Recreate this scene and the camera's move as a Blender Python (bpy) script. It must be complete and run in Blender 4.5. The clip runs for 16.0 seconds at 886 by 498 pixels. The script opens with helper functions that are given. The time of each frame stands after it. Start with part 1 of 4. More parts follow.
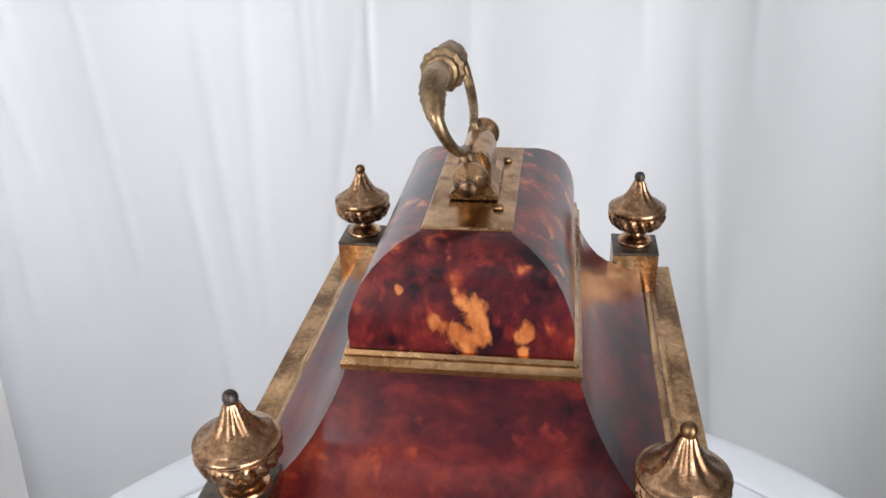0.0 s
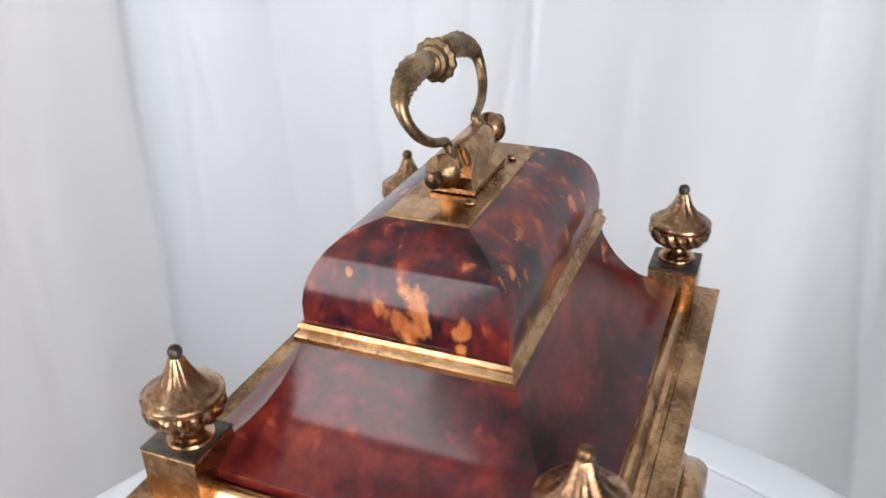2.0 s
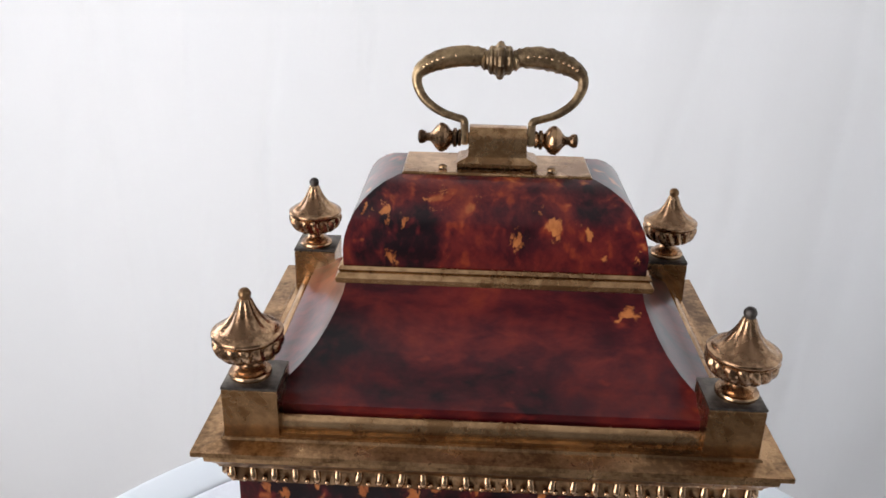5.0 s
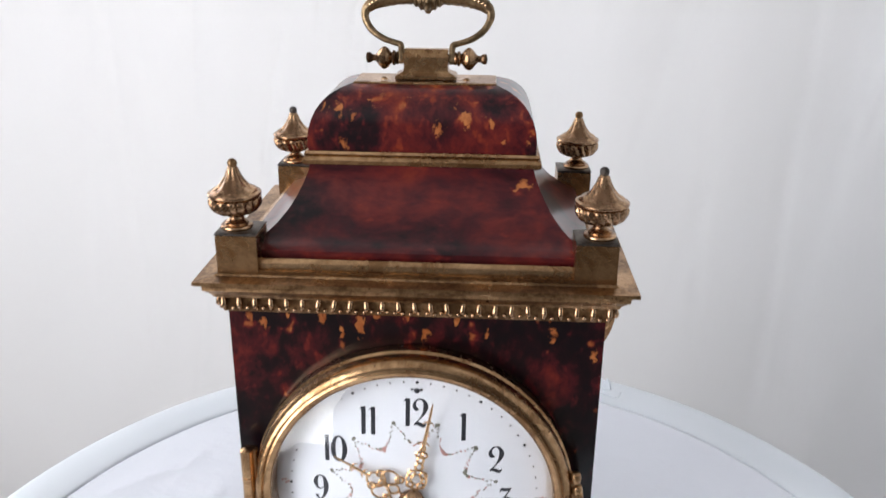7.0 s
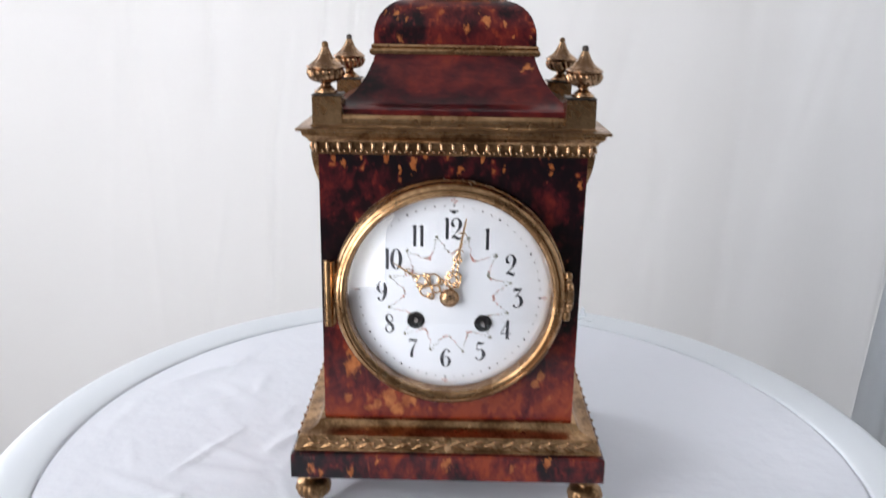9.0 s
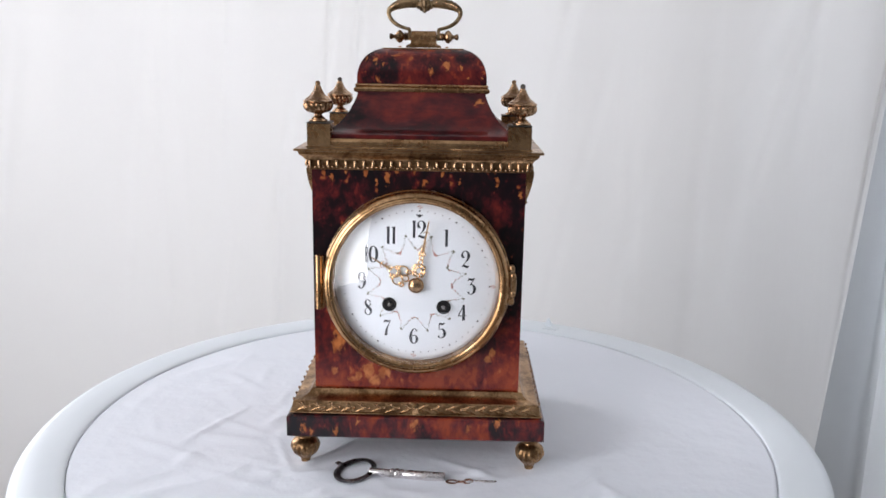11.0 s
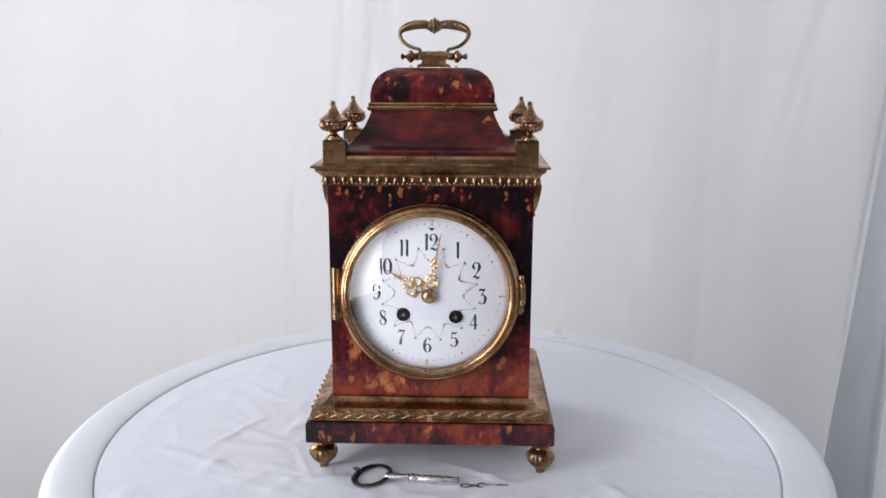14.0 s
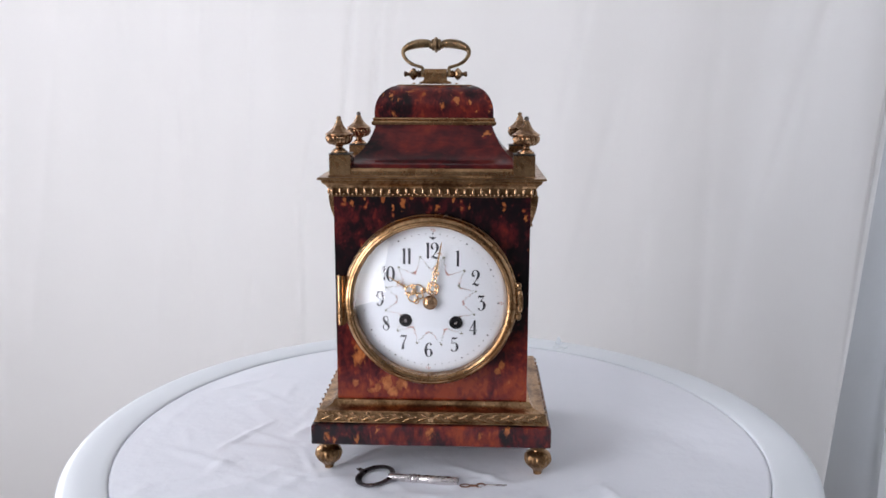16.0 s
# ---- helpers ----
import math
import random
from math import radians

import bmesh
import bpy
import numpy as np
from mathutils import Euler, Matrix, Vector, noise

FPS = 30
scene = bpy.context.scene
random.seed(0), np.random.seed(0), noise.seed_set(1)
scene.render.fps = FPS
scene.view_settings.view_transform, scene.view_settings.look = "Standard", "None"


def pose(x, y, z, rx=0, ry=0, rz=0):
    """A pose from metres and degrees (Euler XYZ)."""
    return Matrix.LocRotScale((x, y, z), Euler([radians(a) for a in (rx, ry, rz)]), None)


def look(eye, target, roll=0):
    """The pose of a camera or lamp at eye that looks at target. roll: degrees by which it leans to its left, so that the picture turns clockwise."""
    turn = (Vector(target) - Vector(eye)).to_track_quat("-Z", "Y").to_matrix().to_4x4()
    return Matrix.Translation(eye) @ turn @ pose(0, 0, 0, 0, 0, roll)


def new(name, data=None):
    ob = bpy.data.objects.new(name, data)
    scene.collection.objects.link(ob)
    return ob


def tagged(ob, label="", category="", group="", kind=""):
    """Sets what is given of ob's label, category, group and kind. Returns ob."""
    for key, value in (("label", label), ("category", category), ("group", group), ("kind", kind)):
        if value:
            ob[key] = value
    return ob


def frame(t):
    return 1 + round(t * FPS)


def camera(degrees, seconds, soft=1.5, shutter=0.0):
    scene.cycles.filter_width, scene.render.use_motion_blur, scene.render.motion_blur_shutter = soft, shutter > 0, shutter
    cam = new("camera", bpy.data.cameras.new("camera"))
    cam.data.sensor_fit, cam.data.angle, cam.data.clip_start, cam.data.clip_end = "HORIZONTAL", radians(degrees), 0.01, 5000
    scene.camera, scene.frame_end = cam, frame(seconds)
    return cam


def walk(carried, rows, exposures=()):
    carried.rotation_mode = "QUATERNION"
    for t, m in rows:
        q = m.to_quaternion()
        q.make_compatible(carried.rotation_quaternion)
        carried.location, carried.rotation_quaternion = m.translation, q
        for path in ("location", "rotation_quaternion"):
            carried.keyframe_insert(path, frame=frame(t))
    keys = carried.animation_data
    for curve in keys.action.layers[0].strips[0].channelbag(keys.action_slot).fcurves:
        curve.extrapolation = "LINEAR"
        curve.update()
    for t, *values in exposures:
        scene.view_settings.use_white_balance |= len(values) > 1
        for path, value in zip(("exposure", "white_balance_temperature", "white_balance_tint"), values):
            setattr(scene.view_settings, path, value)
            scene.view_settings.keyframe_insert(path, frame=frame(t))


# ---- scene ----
# the camera: t, x, y, height over the table top, yaw, pitch, lean
TABLE_TOP = 0.74
cam = camera(55.41, 16.0, soft=1.6, shutter=0.5)
ROWS = [
    (0.0, -0.2088, -0.0209, 0.3789, -81.61, -26.75, -1.59),
    (0.5, -0.2087, -0.0206, 0.3783, -82.25, -26.56, -1.12),
    (1.0, -0.2078, -0.0201, 0.3771, -82.52, -26.33, -0.74),
    (1.5, -0.2055, -0.0334, 0.3764, -78.99, -26.31, -0.88),
    (1.8, -0.2007, -0.0529, 0.3770, -73.17, -26.99, -0.84),
    (2.0, -0.1949, -0.0733, 0.3774, -67.43, -26.98, -1.29),
    (2.2, -0.1856, -0.0953, 0.3783, -60.80, -27.13, -1.32),
    (2.5, -0.1703, -0.1258, 0.3732, -50.47, -26.25, -1.10),
    (3.0, -0.1368, -0.1726, 0.3724, -33.74, -24.97, -0.30),
    (3.2, -0.1184, -0.1926, 0.3748, -26.24, -24.70, -0.44),
    (3.6, -0.0751, -0.2220, 0.3749, -13.98, -24.19, 0.18),
    (4.0, -0.0434, -0.2386, 0.3738, -6.04, -23.60, 0.68),
    (4.5, -0.0189, -0.2495, 0.3725, -0.38, -23.17, 1.04),
    (5.3, -0.0038, -0.2593, 0.3697, 2.90, -22.77, 0.85),
    (5.5, -0.0029, -0.2650, 0.3706, 3.18, -23.00, 0.46),
    (6.0, 0.0027, -0.2814, 0.3699, 2.72, -22.59, 0.51),
    (6.5, 0.0166, -0.3150, 0.3593, 1.98, -21.68, 1.12),
    (7.0, 0.0260, -0.3469, 0.3505, 3.07, -20.86, 0.53),
    (7.5, 0.0217, -0.3821, 0.3437, 2.49, -19.95, 1.04),
    (8.0, 0.0061, -0.4163, 0.3303, 1.40, -19.06, 0.60),
    (8.5, -0.0236, -0.4738, 0.3236, -2.17, -15.90, -0.24),
    (9.0, -0.0007, -0.5034, 0.2913, 0.50, -16.37, 0.91),
    (9.5, 0.0067, -0.5438, 0.2794, 0.61, -14.90, 1.51),
    (10.0, 0.0060, -0.5773, 0.2803, 1.02, -13.52, 0.54),
    (10.2, 0.0099, -0.5898, 0.2832, 0.82, -12.96, 0.77),
    (12.3, 0.0370, -0.6292, 0.2931, 1.75, -12.89, 0.88),
    (12.5, 0.0302, -0.6284, 0.2969, 1.67, -12.34, 0.19),
    (13.0, 0.0067, -0.6346, 0.3037, 0.30, -12.08, -0.86),
    (13.5, 0.0279, -0.6335, 0.2930, 0.67, -13.30, 0.67),
    (14.0, 0.0265, -0.6409, 0.2945, 1.73, -12.28, 0.17),
    (14.5, 0.0295, -0.6500, 0.2942, 1.84, -11.73, 0.31),
    (15.0, 0.0303, -0.6618, 0.2953, 2.65, -11.44, 0.07),
    (15.5, 0.0336, -0.6694, 0.2986, 2.61, -11.27, -0.23),
    (16.0, 0.0333, -0.6677, 0.2928, 2.34, -11.03, 0.13),
]
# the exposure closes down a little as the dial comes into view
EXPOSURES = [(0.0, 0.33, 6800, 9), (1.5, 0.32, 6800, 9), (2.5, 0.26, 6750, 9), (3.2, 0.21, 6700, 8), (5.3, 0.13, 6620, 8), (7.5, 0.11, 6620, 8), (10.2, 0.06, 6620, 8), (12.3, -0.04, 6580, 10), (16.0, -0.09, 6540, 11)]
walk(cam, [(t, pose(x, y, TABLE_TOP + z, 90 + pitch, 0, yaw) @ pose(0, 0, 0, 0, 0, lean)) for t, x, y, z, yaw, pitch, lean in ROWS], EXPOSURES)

# ---- world, daylight from one inferred window and three added ones ----
world = bpy.data.worlds.new("sky")
scene.world = world
world.use_nodes = True
wn = world.node_tree
sky = wn.nodes.new("ShaderNodeTexSky")
sky.sky_type, sky.sun_disc = "NISHITA", False
sky.sun_elevation, sky.sun_rotation = radians(38), radians(200)
wn.links.new(sky.outputs[0], wn.nodes["Background"].inputs[0])
wn.nodes["Background"].inputs[1].default_value = 0.12

WEST, EAST, NORTH, SOUTH, CEILING = -1.45, 1.7, 1.80, -3.5, 2.45
WIN_Y0, WIN_Y1, WIN_Z0, WIN_Z1 = -2.50, -0.60, 0.28, 2.20
# SIDE, NEAR and BACK are unseen openings, added for their light
SIDE_Y0, SIDE_Y1, SIDE_Z0, SIDE_Z1 = 0.45, 1.50, 0.35, 2.05
NEAR_Y0, NEAR_Y1, NEAR_Z0, NEAR_Z1 = 0.43, 1.62, 0.76, 2.22
BACK_X0, BACK_X1, BACK_Z0, BACK_Z1 = -1.15, 0.05, 0.62, 2.15


def window_lamp(energy, wide, high, eye, target):
    data = bpy.data.lights.new("opening_daylight", "AREA")
    data.shape, data.size, data.size_y = "RECTANGLE", wide - 0.1, high - 0.1
    data.energy, data.color = energy, (0.93, 0.94, 1.0)
    new("opening_daylight", data).matrix_world = look(eye, target)


_y, _z = (WIN_Y0 + WIN_Y1) / 2, (WIN_Z0 + WIN_Z1) / 2
window_lamp(60.0, WIN_Y1 - WIN_Y0, WIN_Z1 - WIN_Z0, (WEST - 0.02, _y, _z), (0, _y, _z))
_y, _z2 = (SIDE_Y0 + SIDE_Y1) / 2, (SIDE_Z0 + SIDE_Z1) / 2
_x, _z = (BACK_X0 + BACK_X1) / 2, (BACK_Z0 + BACK_Z1) / 2
# added source: back-lights the sheet so that it glows
window_lamp(56.0, SIDE_Y1 - SIDE_Y0, SIDE_Z1 - SIDE_Z0, (EAST + 0.02, _y, _z2), (0, _y, _z2))
_y, _z3 = (NEAR_Y0 + NEAR_Y1) / 2, (NEAR_Z0 + NEAR_Z1) / 2
# added source: gives the sheen on the shell's west faces
window_lamp(25.0, NEAR_Y1 - NEAR_Y0, NEAR_Z1 - NEAR_Z0, (WEST - 0.02, _y, _z3), (0, _y, _z3))
# added source: shines through the curtain, brightest at its left
window_lamp(56.0, BACK_X1 - BACK_X0, BACK_Z1 - BACK_Z0, (_x, NORTH + 0.02, _z), (_x, 0, _z))


# ---- materials ----
def material(name, color=(0.8, 0.8, 0.8), rough=0.5, metal=0.0):
    m = bpy.data.materials.new(name)
    m.use_nodes = True
    b = m.node_tree.nodes["Principled BSDF"]
    b.inputs["Base Color"].default_value = (*color, 1)
    b.inputs["Roughness"].default_value = rough
    b.inputs["Metallic"].default_value = metal
    return m, m.node_tree, b


def node(tree, kind, **inputs):
    n = tree.nodes.new(kind)
    for key, value in inputs.items():
        key = key.replace("_", " ")
        if isinstance(value, bpy.types.NodeSocket):
            tree.links.new(value, n.inputs[key])
        else:
            n.inputs[key].default_value = value
    return n


def maths(tree, op, a, b=0.0, clamp=False):
    n = tree.nodes.new("ShaderNodeMath")
    n.operation, n.use_clamp = op, clamp
    for i, v in enumerate((a, b)):
        if isinstance(v, bpy.types.NodeSocket):
            tree.links.new(v, n.inputs[i])
        else:
            n.inputs[i].default_value = v
    return n.outputs[0]


def ramp(tree, fac, stops):
    n = tree.nodes.new("ShaderNodeValToRGB")
    tree.links.new(fac, n.inputs[0])
    while len(n.color_ramp.elements) < len(stops):
        n.color_ramp.elements.new(0.5)
    for e, (p, c) in zip(n.color_ramp.elements, stops):
        e.position = p
        e.color = (c, c, c, 1) if isinstance(c, (int, float)) else (*c, 1)
    return n.outputs[0]


def blend(tree, fac, a, b):
    n = tree.nodes.new("ShaderNodeMix")
    n.data_type = "RGBA"
    tree.links.new(fac, n.inputs[0])
    for i, v in ((6, a), (7, b)):
        if isinstance(v, bpy.types.NodeSocket):
            tree.links.new(v, n.inputs[i])
        else:
            n.inputs[i].default_value = (*v, 1)
    return n.outputs[2]


def mapped(tree, scale=(1, 1, 1), shift=(0, 0, 0)):
    c = tree.nodes.new("ShaderNodeTexCoord")
    m = node(tree, "ShaderNodeMapping", Vector=c.outputs["Object"])
    m.inputs["Scale"].default_value = scale
    m.inputs["Location"].default_value = shift
    return m.outputs[0]


def bump(tree, b, height, strength, distance):
    n = node(tree, "ShaderNodeBump", Height=height, Strength=strength, Distance=distance)
    tree.links.new(n.outputs[0], b.inputs["Normal"])


def tortoiseshell(name, stretch, lift=0.0, specks=0.66, contrast=1.0, zones=(), blobs=(), flecks=(), deep=1.0, shift=(0, 0, 0), gloss=(0.09, 0.17)):
    """Polished shell over red foil: dark clouds, brick red fields, amber flecks. zones: (z, half height, lift, fleck lift); blobs: (x, y, z, radius); flecks: (x, y, z, width, height)."""
    m, t, b = material(name, rough=0.32)
    v = mapped(t, stretch, shift)
    cloud = node(t, "ShaderNodeTexNoise", Vector=v, Scale=44.0, Detail=8.0, Roughness=0.62, Distortion=0.35).outputs[0]
    fine = node(t, "ShaderNodeTexNoise", Vector=v, Scale=190.0, Detail=4.0, Roughness=0.6, Distortion=0.4).outputs[0]
    val = maths(t, "ADD", maths(t, "MULTIPLY", cloud, 0.72), maths(t, "MULTIPLY", fine, 0.28))
    val = maths(t, "ADD", maths(t, "MULTIPLY", maths(t, "SUBTRACT", val, 0.5), contrast), 0.5 + lift)
    pos = t.nodes.new("ShaderNodeTexCoord").outputs["Object"]
    sep = node(t, "ShaderNodeSeparateXYZ", Vector=pos)
    fleck = node(t, "ShaderNodeTexNoise", Vector=v, Scale=170.0, Detail=2.5, Roughness=0.5, Distortion=0.25).outputs[0]
    for z, half, gain, fgain in zones:
        near = maths(t, "SUBTRACT", 1.0, maths(t, "DIVIDE", maths(t, "ABSOLUTE", maths(t, "SUBTRACT", sep.outputs[2], z)), half), True)
        val = maths(t, "ADD", val, maths(t, "MULTIPLY", near, gain))
        fleck = maths(t, "ADD", fleck, maths(t, "MULTIPLY", near, fgain))
    halo = maths(t, "MULTIPLY", maths(t, "SUBTRACT", fleck, specks - 0.10, True), 0.9)
    val = maths(t, "ADD", val, halo)
    col = ramp(t, val, [(0.40, (0.0035, 0.0009, 0.0026)), (0.47, (0.0115, 0.0017, 0.0036)), (0.53, (0.050, 0.0045, 0.0070)),
                        (0.60, (0.120, 0.0118, 0.0100)), (0.70, (0.246, 0.039, 0.0135))])
    mask = ramp(t, fleck, [(specks, 0.0), (specks + 0.11, 1.0)])
    wob = node(t, "ShaderNodeTexNoise", Vector=v, Scale=150.0, Detail=5.0, Roughness=0.55, Distortion=0.6).outputs[0]
    tear = node(t, "ShaderNodeTexNoise", Vector=v, Scale=430.0, Detail=4.0, Roughness=0.6, Distortion=0.8).outputs[0]
    smooth = maths(t, "MULTIPLY", maths(t, "SUBTRACT", wob, 0.5), 3.2)
    ragged = maths(t, "ADD", smooth, maths(t, "MULTIPLY", maths(t, "SUBTRACT", tear, 0.47), 4.5))
    marks = [(x, y, z, r, r, r * 1.25, smooth) for x, y, z, r in blobs] + [(x, y, z, w, w * deep, h, ragged) for x, y, z, w, h in flecks]
    for x, y, z, wide, across, high, edge in marks:
        sc = node(t, "ShaderNodeMapping", Vector=pos)
        sc.vector_type = "TEXTURE"
        sc.inputs["Location"].default_value = (x, y, z)
        sc.inputs["Scale"].default_value = (wide, across, high)
        ln = t.nodes.new("ShaderNodeVectorMath")
        ln.operation = "LENGTH"
        t.links.new(sc.outputs[0], ln.inputs[0])
        d = maths(t, "ADD", ln.outputs["Value"], edge)
        mask = maths(t, "MAXIMUM", mask, ramp(t, d, [(0.55, 1.0), (1.0, 0.0)]))
    amber = blend(t, ramp(t, fine, [(0.38, 0.0), (0.62, 1.0)]), (0.25, 0.062, 0.016), (0.48, 0.165, 0.050))
    col = blend(t, mask, col, amber)
    t.links.new(col, b.inputs["Base Color"])
    b.inputs["Coat Weight"].default_value = 0.62
    b.inputs["Coat IOR"].default_value = 1.48
    b.inputs["Specular IOR Level"].default_value = 0.15
    smear = node(t, "ShaderNodeTexNoise", Vector=mapped(t, (1, 1, 1)), Scale=60.0, Detail=5.0).outputs[0]
    t.links.new(ramp(t, smear, [(0.3, gloss[0]), (0.75, gloss[1])]), b.inputs["Coat Roughness"])
    wave = node(t, "ShaderNodeTexNoise", Vector=mapped(t, (1, 1, 1)), Scale=28.0, Detail=2.0).outputs[0]
    n = node(t, "ShaderNodeBump", Height=wave, Strength=0.12, Distance=0.002)
    t.links.new(n.outputs[0], b.inputs["Coat Normal"])
    return m


def brass(name, bright, dull, tarnish=0.5, rough=(0.22, 0.5), scale=140.0):
    """Old lacquered brass with brown tarnish in patches and pits."""
    m, t, b = material(name, metal=1.0)
    v = mapped(t)
    big = node(t, "ShaderNodeTexNoise", Vector=v, Scale=scale * 0.35, Detail=6.0, Roughness=0.65).outputs[0]
    small = node(t, "ShaderNodeTexNoise", Vector=v, Scale=scale * 3.5, Detail=4.0, Roughness=0.7).outputs[0]
    val = maths(t, "ADD", maths(t, "MULTIPLY", big, 0.7), maths(t, "MULTIPLY", small, 0.3))
    f = ramp(t, val, [(tarnish - 0.08, 1.0), (tarnish + 0.07, 0.0)])
    col = blend(t, f, bright, dull)
    pit = ramp(t, small, [(0.28, 1.0), (0.34, 0.0)])
    t.links.new(blend(t, pit, col, (0.05, 0.03, 0.018)), b.inputs["Base Color"])
    t.links.new(ramp(t, val, [(0.3, rough[1]), (0.7, rough[0])]), b.inputs["Roughness"])
    bump(t, b, val, 0.25, 0.0006)
    return m


def cloth(name, color, weave, fold_scale, fold_strength, through_light=0.0, streak=0.0):
    m, t, b = material(name, color, 0.85)
    v = mapped(t)
    tone = node(t, "ShaderNodeTexNoise", Vector=v, Scale=3.0, Detail=4.0).outputs[0]
    dark = tuple(c * 0.93 for c in color)
    t.links.new(blend(t, tone, dark, color), b.inputs["Base Color"])
    a = node(t, "ShaderNodeTexNoise", Vector=v, Scale=fold_scale, Detail=5.0, Roughness=0.55).outputs[0]
    w = node(t, "ShaderNodeTexNoise", Vector=v, Scale=weave, Detail=2.0).outputs[0]
    h = maths(t, "ADD", a, maths(t, "MULTIPLY", w, 0.05))
    if streak:
        hung = node(t, "ShaderNodeTexNoise", Vector=mapped(t, (1, 1, 0.07)), Scale=34.0, Detail=4.0, Roughness=0.5).outputs[0]
        h = maths(t, "ADD", h, maths(t, "MULTIPLY", hung, streak))
    bump(t, b, h, fold_strength, 0.01)
    b.inputs["Sheen Weight"].default_value = 0.1
    if through_light:
        tr = node(t, "ShaderNodeBsdfTranslucent", Color=(*color, 1))
        mix = node(t, "ShaderNodeMixShader", Fac=through_light)
        t.links.new(b.outputs[0], mix.inputs[1])
        t.links.new(tr.outputs[0], mix.inputs[2])
        t.links.new(mix.outputs[0], t.nodes["Material Output"].inputs[0])
    return m


def front_flecks(y, spots, wide, high):
    """Amber flecks on a front face: spots of (x, z, size)."""
    return [(x, y, z, wide * k, high * k) for x, z, k in spots]


SHELL_CASE = tortoiseshell("tortoiseshell_case", (0.95, 0.95, 0.62), -0.015, 0.68,
                           zones=((0.060, 0.052, 0.175, 0.035), (0.205, 0.020, -0.02, 0.045), (0.150, 0.05, -0.03, 0.0)),
                           flecks=front_flecks(-0.0561, ((-0.0642, 0.2100, 1.1), (-0.0588, 0.2072, 0.9), (-0.0491, 0.2104, 0.7), (-0.0359, 0.2096, 0.9), (-0.0212, 0.2070, 1.4), (-0.0284, 0.2027, 0.8),
                                                         (0.0038, 0.2035, 1.3), (-0.0026, 0.2112, 0.8), (0.0278, 0.2048, 0.9), (0.0162, 0.2110, 0.8), (0.0529, 0.2075, 1.2), (0.0688, 0.1974, 0.8), (-0.0145, 0.2112, 0.8)), 0.0015, 0.0030),
                           blobs=((-0.0551, -0.0561, 0.0900, 0.0052), (-0.0570, -0.0561, 0.0975, 0.0030), (-0.0410, -0.0561, 0.0645, 0.0036), (-0.0345, -0.0561, 0.0690, 0.0052), (-0.0300, -0.0561, 0.0622, 0.0040),
                                  (-0.0228, -0.0561, 0.0681, 0.0046), (-0.0585, -0.0561, 0.0688, 0.0028), (-0.0461, -0.0561, 0.0618, 0.0030), (0.0532, -0.0561, 0.0843, 0.0026), (0.0491, -0.0561, 0.0793, 0.0026)))
SHELL_ROOF = tortoiseshell("tortoiseshell_roof", (0.55, 0.75, 1.10), 0.045, 0.745, 0.66, flecks=front_flecks(-0.0305, ((0.0400, 0.2568, 1.0), (0.0378, 0.2560, 0.8), (0.0422, 0.2556, 0.7)), 0.0019, 0.0021), deep=2.0, shift=(1.3, 0.4, 0.2))
SHELL_DOME = tortoiseshell("tortoiseshell_dome", (1.1, 1.1, 0.8), 0.030, 0.675, 0.85, zones=((0.2885, 0.011, 0.0, 0.055),),
                           blobs=((-0.0425, 0.0012, 0.2836, 0.0014), (-0.0433, -0.0005, 0.2811, 0.0026), (-0.0436, -0.0016, 0.2798, 0.0028), (-0.0438, -0.0028, 0.2785, 0.0031), (-0.0442, -0.0048, 0.2758, 0.0026), (-0.0446, -0.0050, 0.2727, 0.0034), (-0.0446, -0.0020, 0.2710, 0.0036),
                                  (-0.0441, 0.0052, 0.2758, 0.0019), (-0.0442, 0.0034, 0.2750, 0.0026), (-0.0443, 0.0018, 0.2742, 0.0030), (-0.0444, 0.0002, 0.2732, 0.0026), (-0.0444, -0.0150, 0.2745, 0.0019), (-0.0445, -0.0136, 0.2735, 0.0016), (-0.0447, -0.0149, 0.2692, 0.0013), (-0.0425, 0.0142, 0.2830, 0.0013)),
                           flecks=front_flecks(-0.0250, ((-0.0378, 0.2850, 0.8), (-0.0321, 0.2852, 1.0), (-0.0315, 0.2830, 0.7), (-0.0272, 0.2819, 0.9), (-0.0197, 0.2890, 1.0), (-0.0158, 0.2888, 1.1), (-0.0056, 0.2880, 0.9),
                                                         (0.0067, 0.2774, 1.3), (0.0160, 0.2825, 0.7), (0.0180, 0.2806, 0.9), (0.0236, 0.2839, 0.7), (0.0273, 0.2800, 0.6), (-0.0308, 0.2715, 1.1), (0.0126, 0.2870, 0.8),
                                                         (-0.0248, 0.2900, 0.8), (-0.0143, 0.2726, 0.6), (0.0320, 0.2726, 0.7), (0.0015, 0.2890, 0.8), (0.0415, 0.2730, 0.8)), 0.0017, 0.0027), deep=3.0, shift=(0.7, 2.1, 0.1))
SHELL_PLINTH = tortoiseshell("tortoiseshell_plinth", (1.1, 1.1, 0.6), 0.030, 0.67, 1.3,
                             flecks=front_flecks(-0.0742, ((-0.0404, 0.0387, 1.0), (0.0, 0.0369, 1.6), (0.0572, 0.0390, 1.2), (-0.0790, 0.0334, 1.0), (-0.0728, 0.0290, 0.8), (-0.0558, 0.0303, 0.9), (0.0368, 0.0336, 0.9)), 0.0020, 0.0040), shift=(3.0, 1.0, 0.5))
BRASS = brass("aged_brass", (0.65, 0.405, 0.215), (0.27, 0.145, 0.066), 0.52, (0.16, 0.36), 100.0)
BRASS_DARK = brass("tarnished_brass", (0.51, 0.31, 0.160), (0.155, 0.084, 0.040), 0.51, (0.2, 0.44))
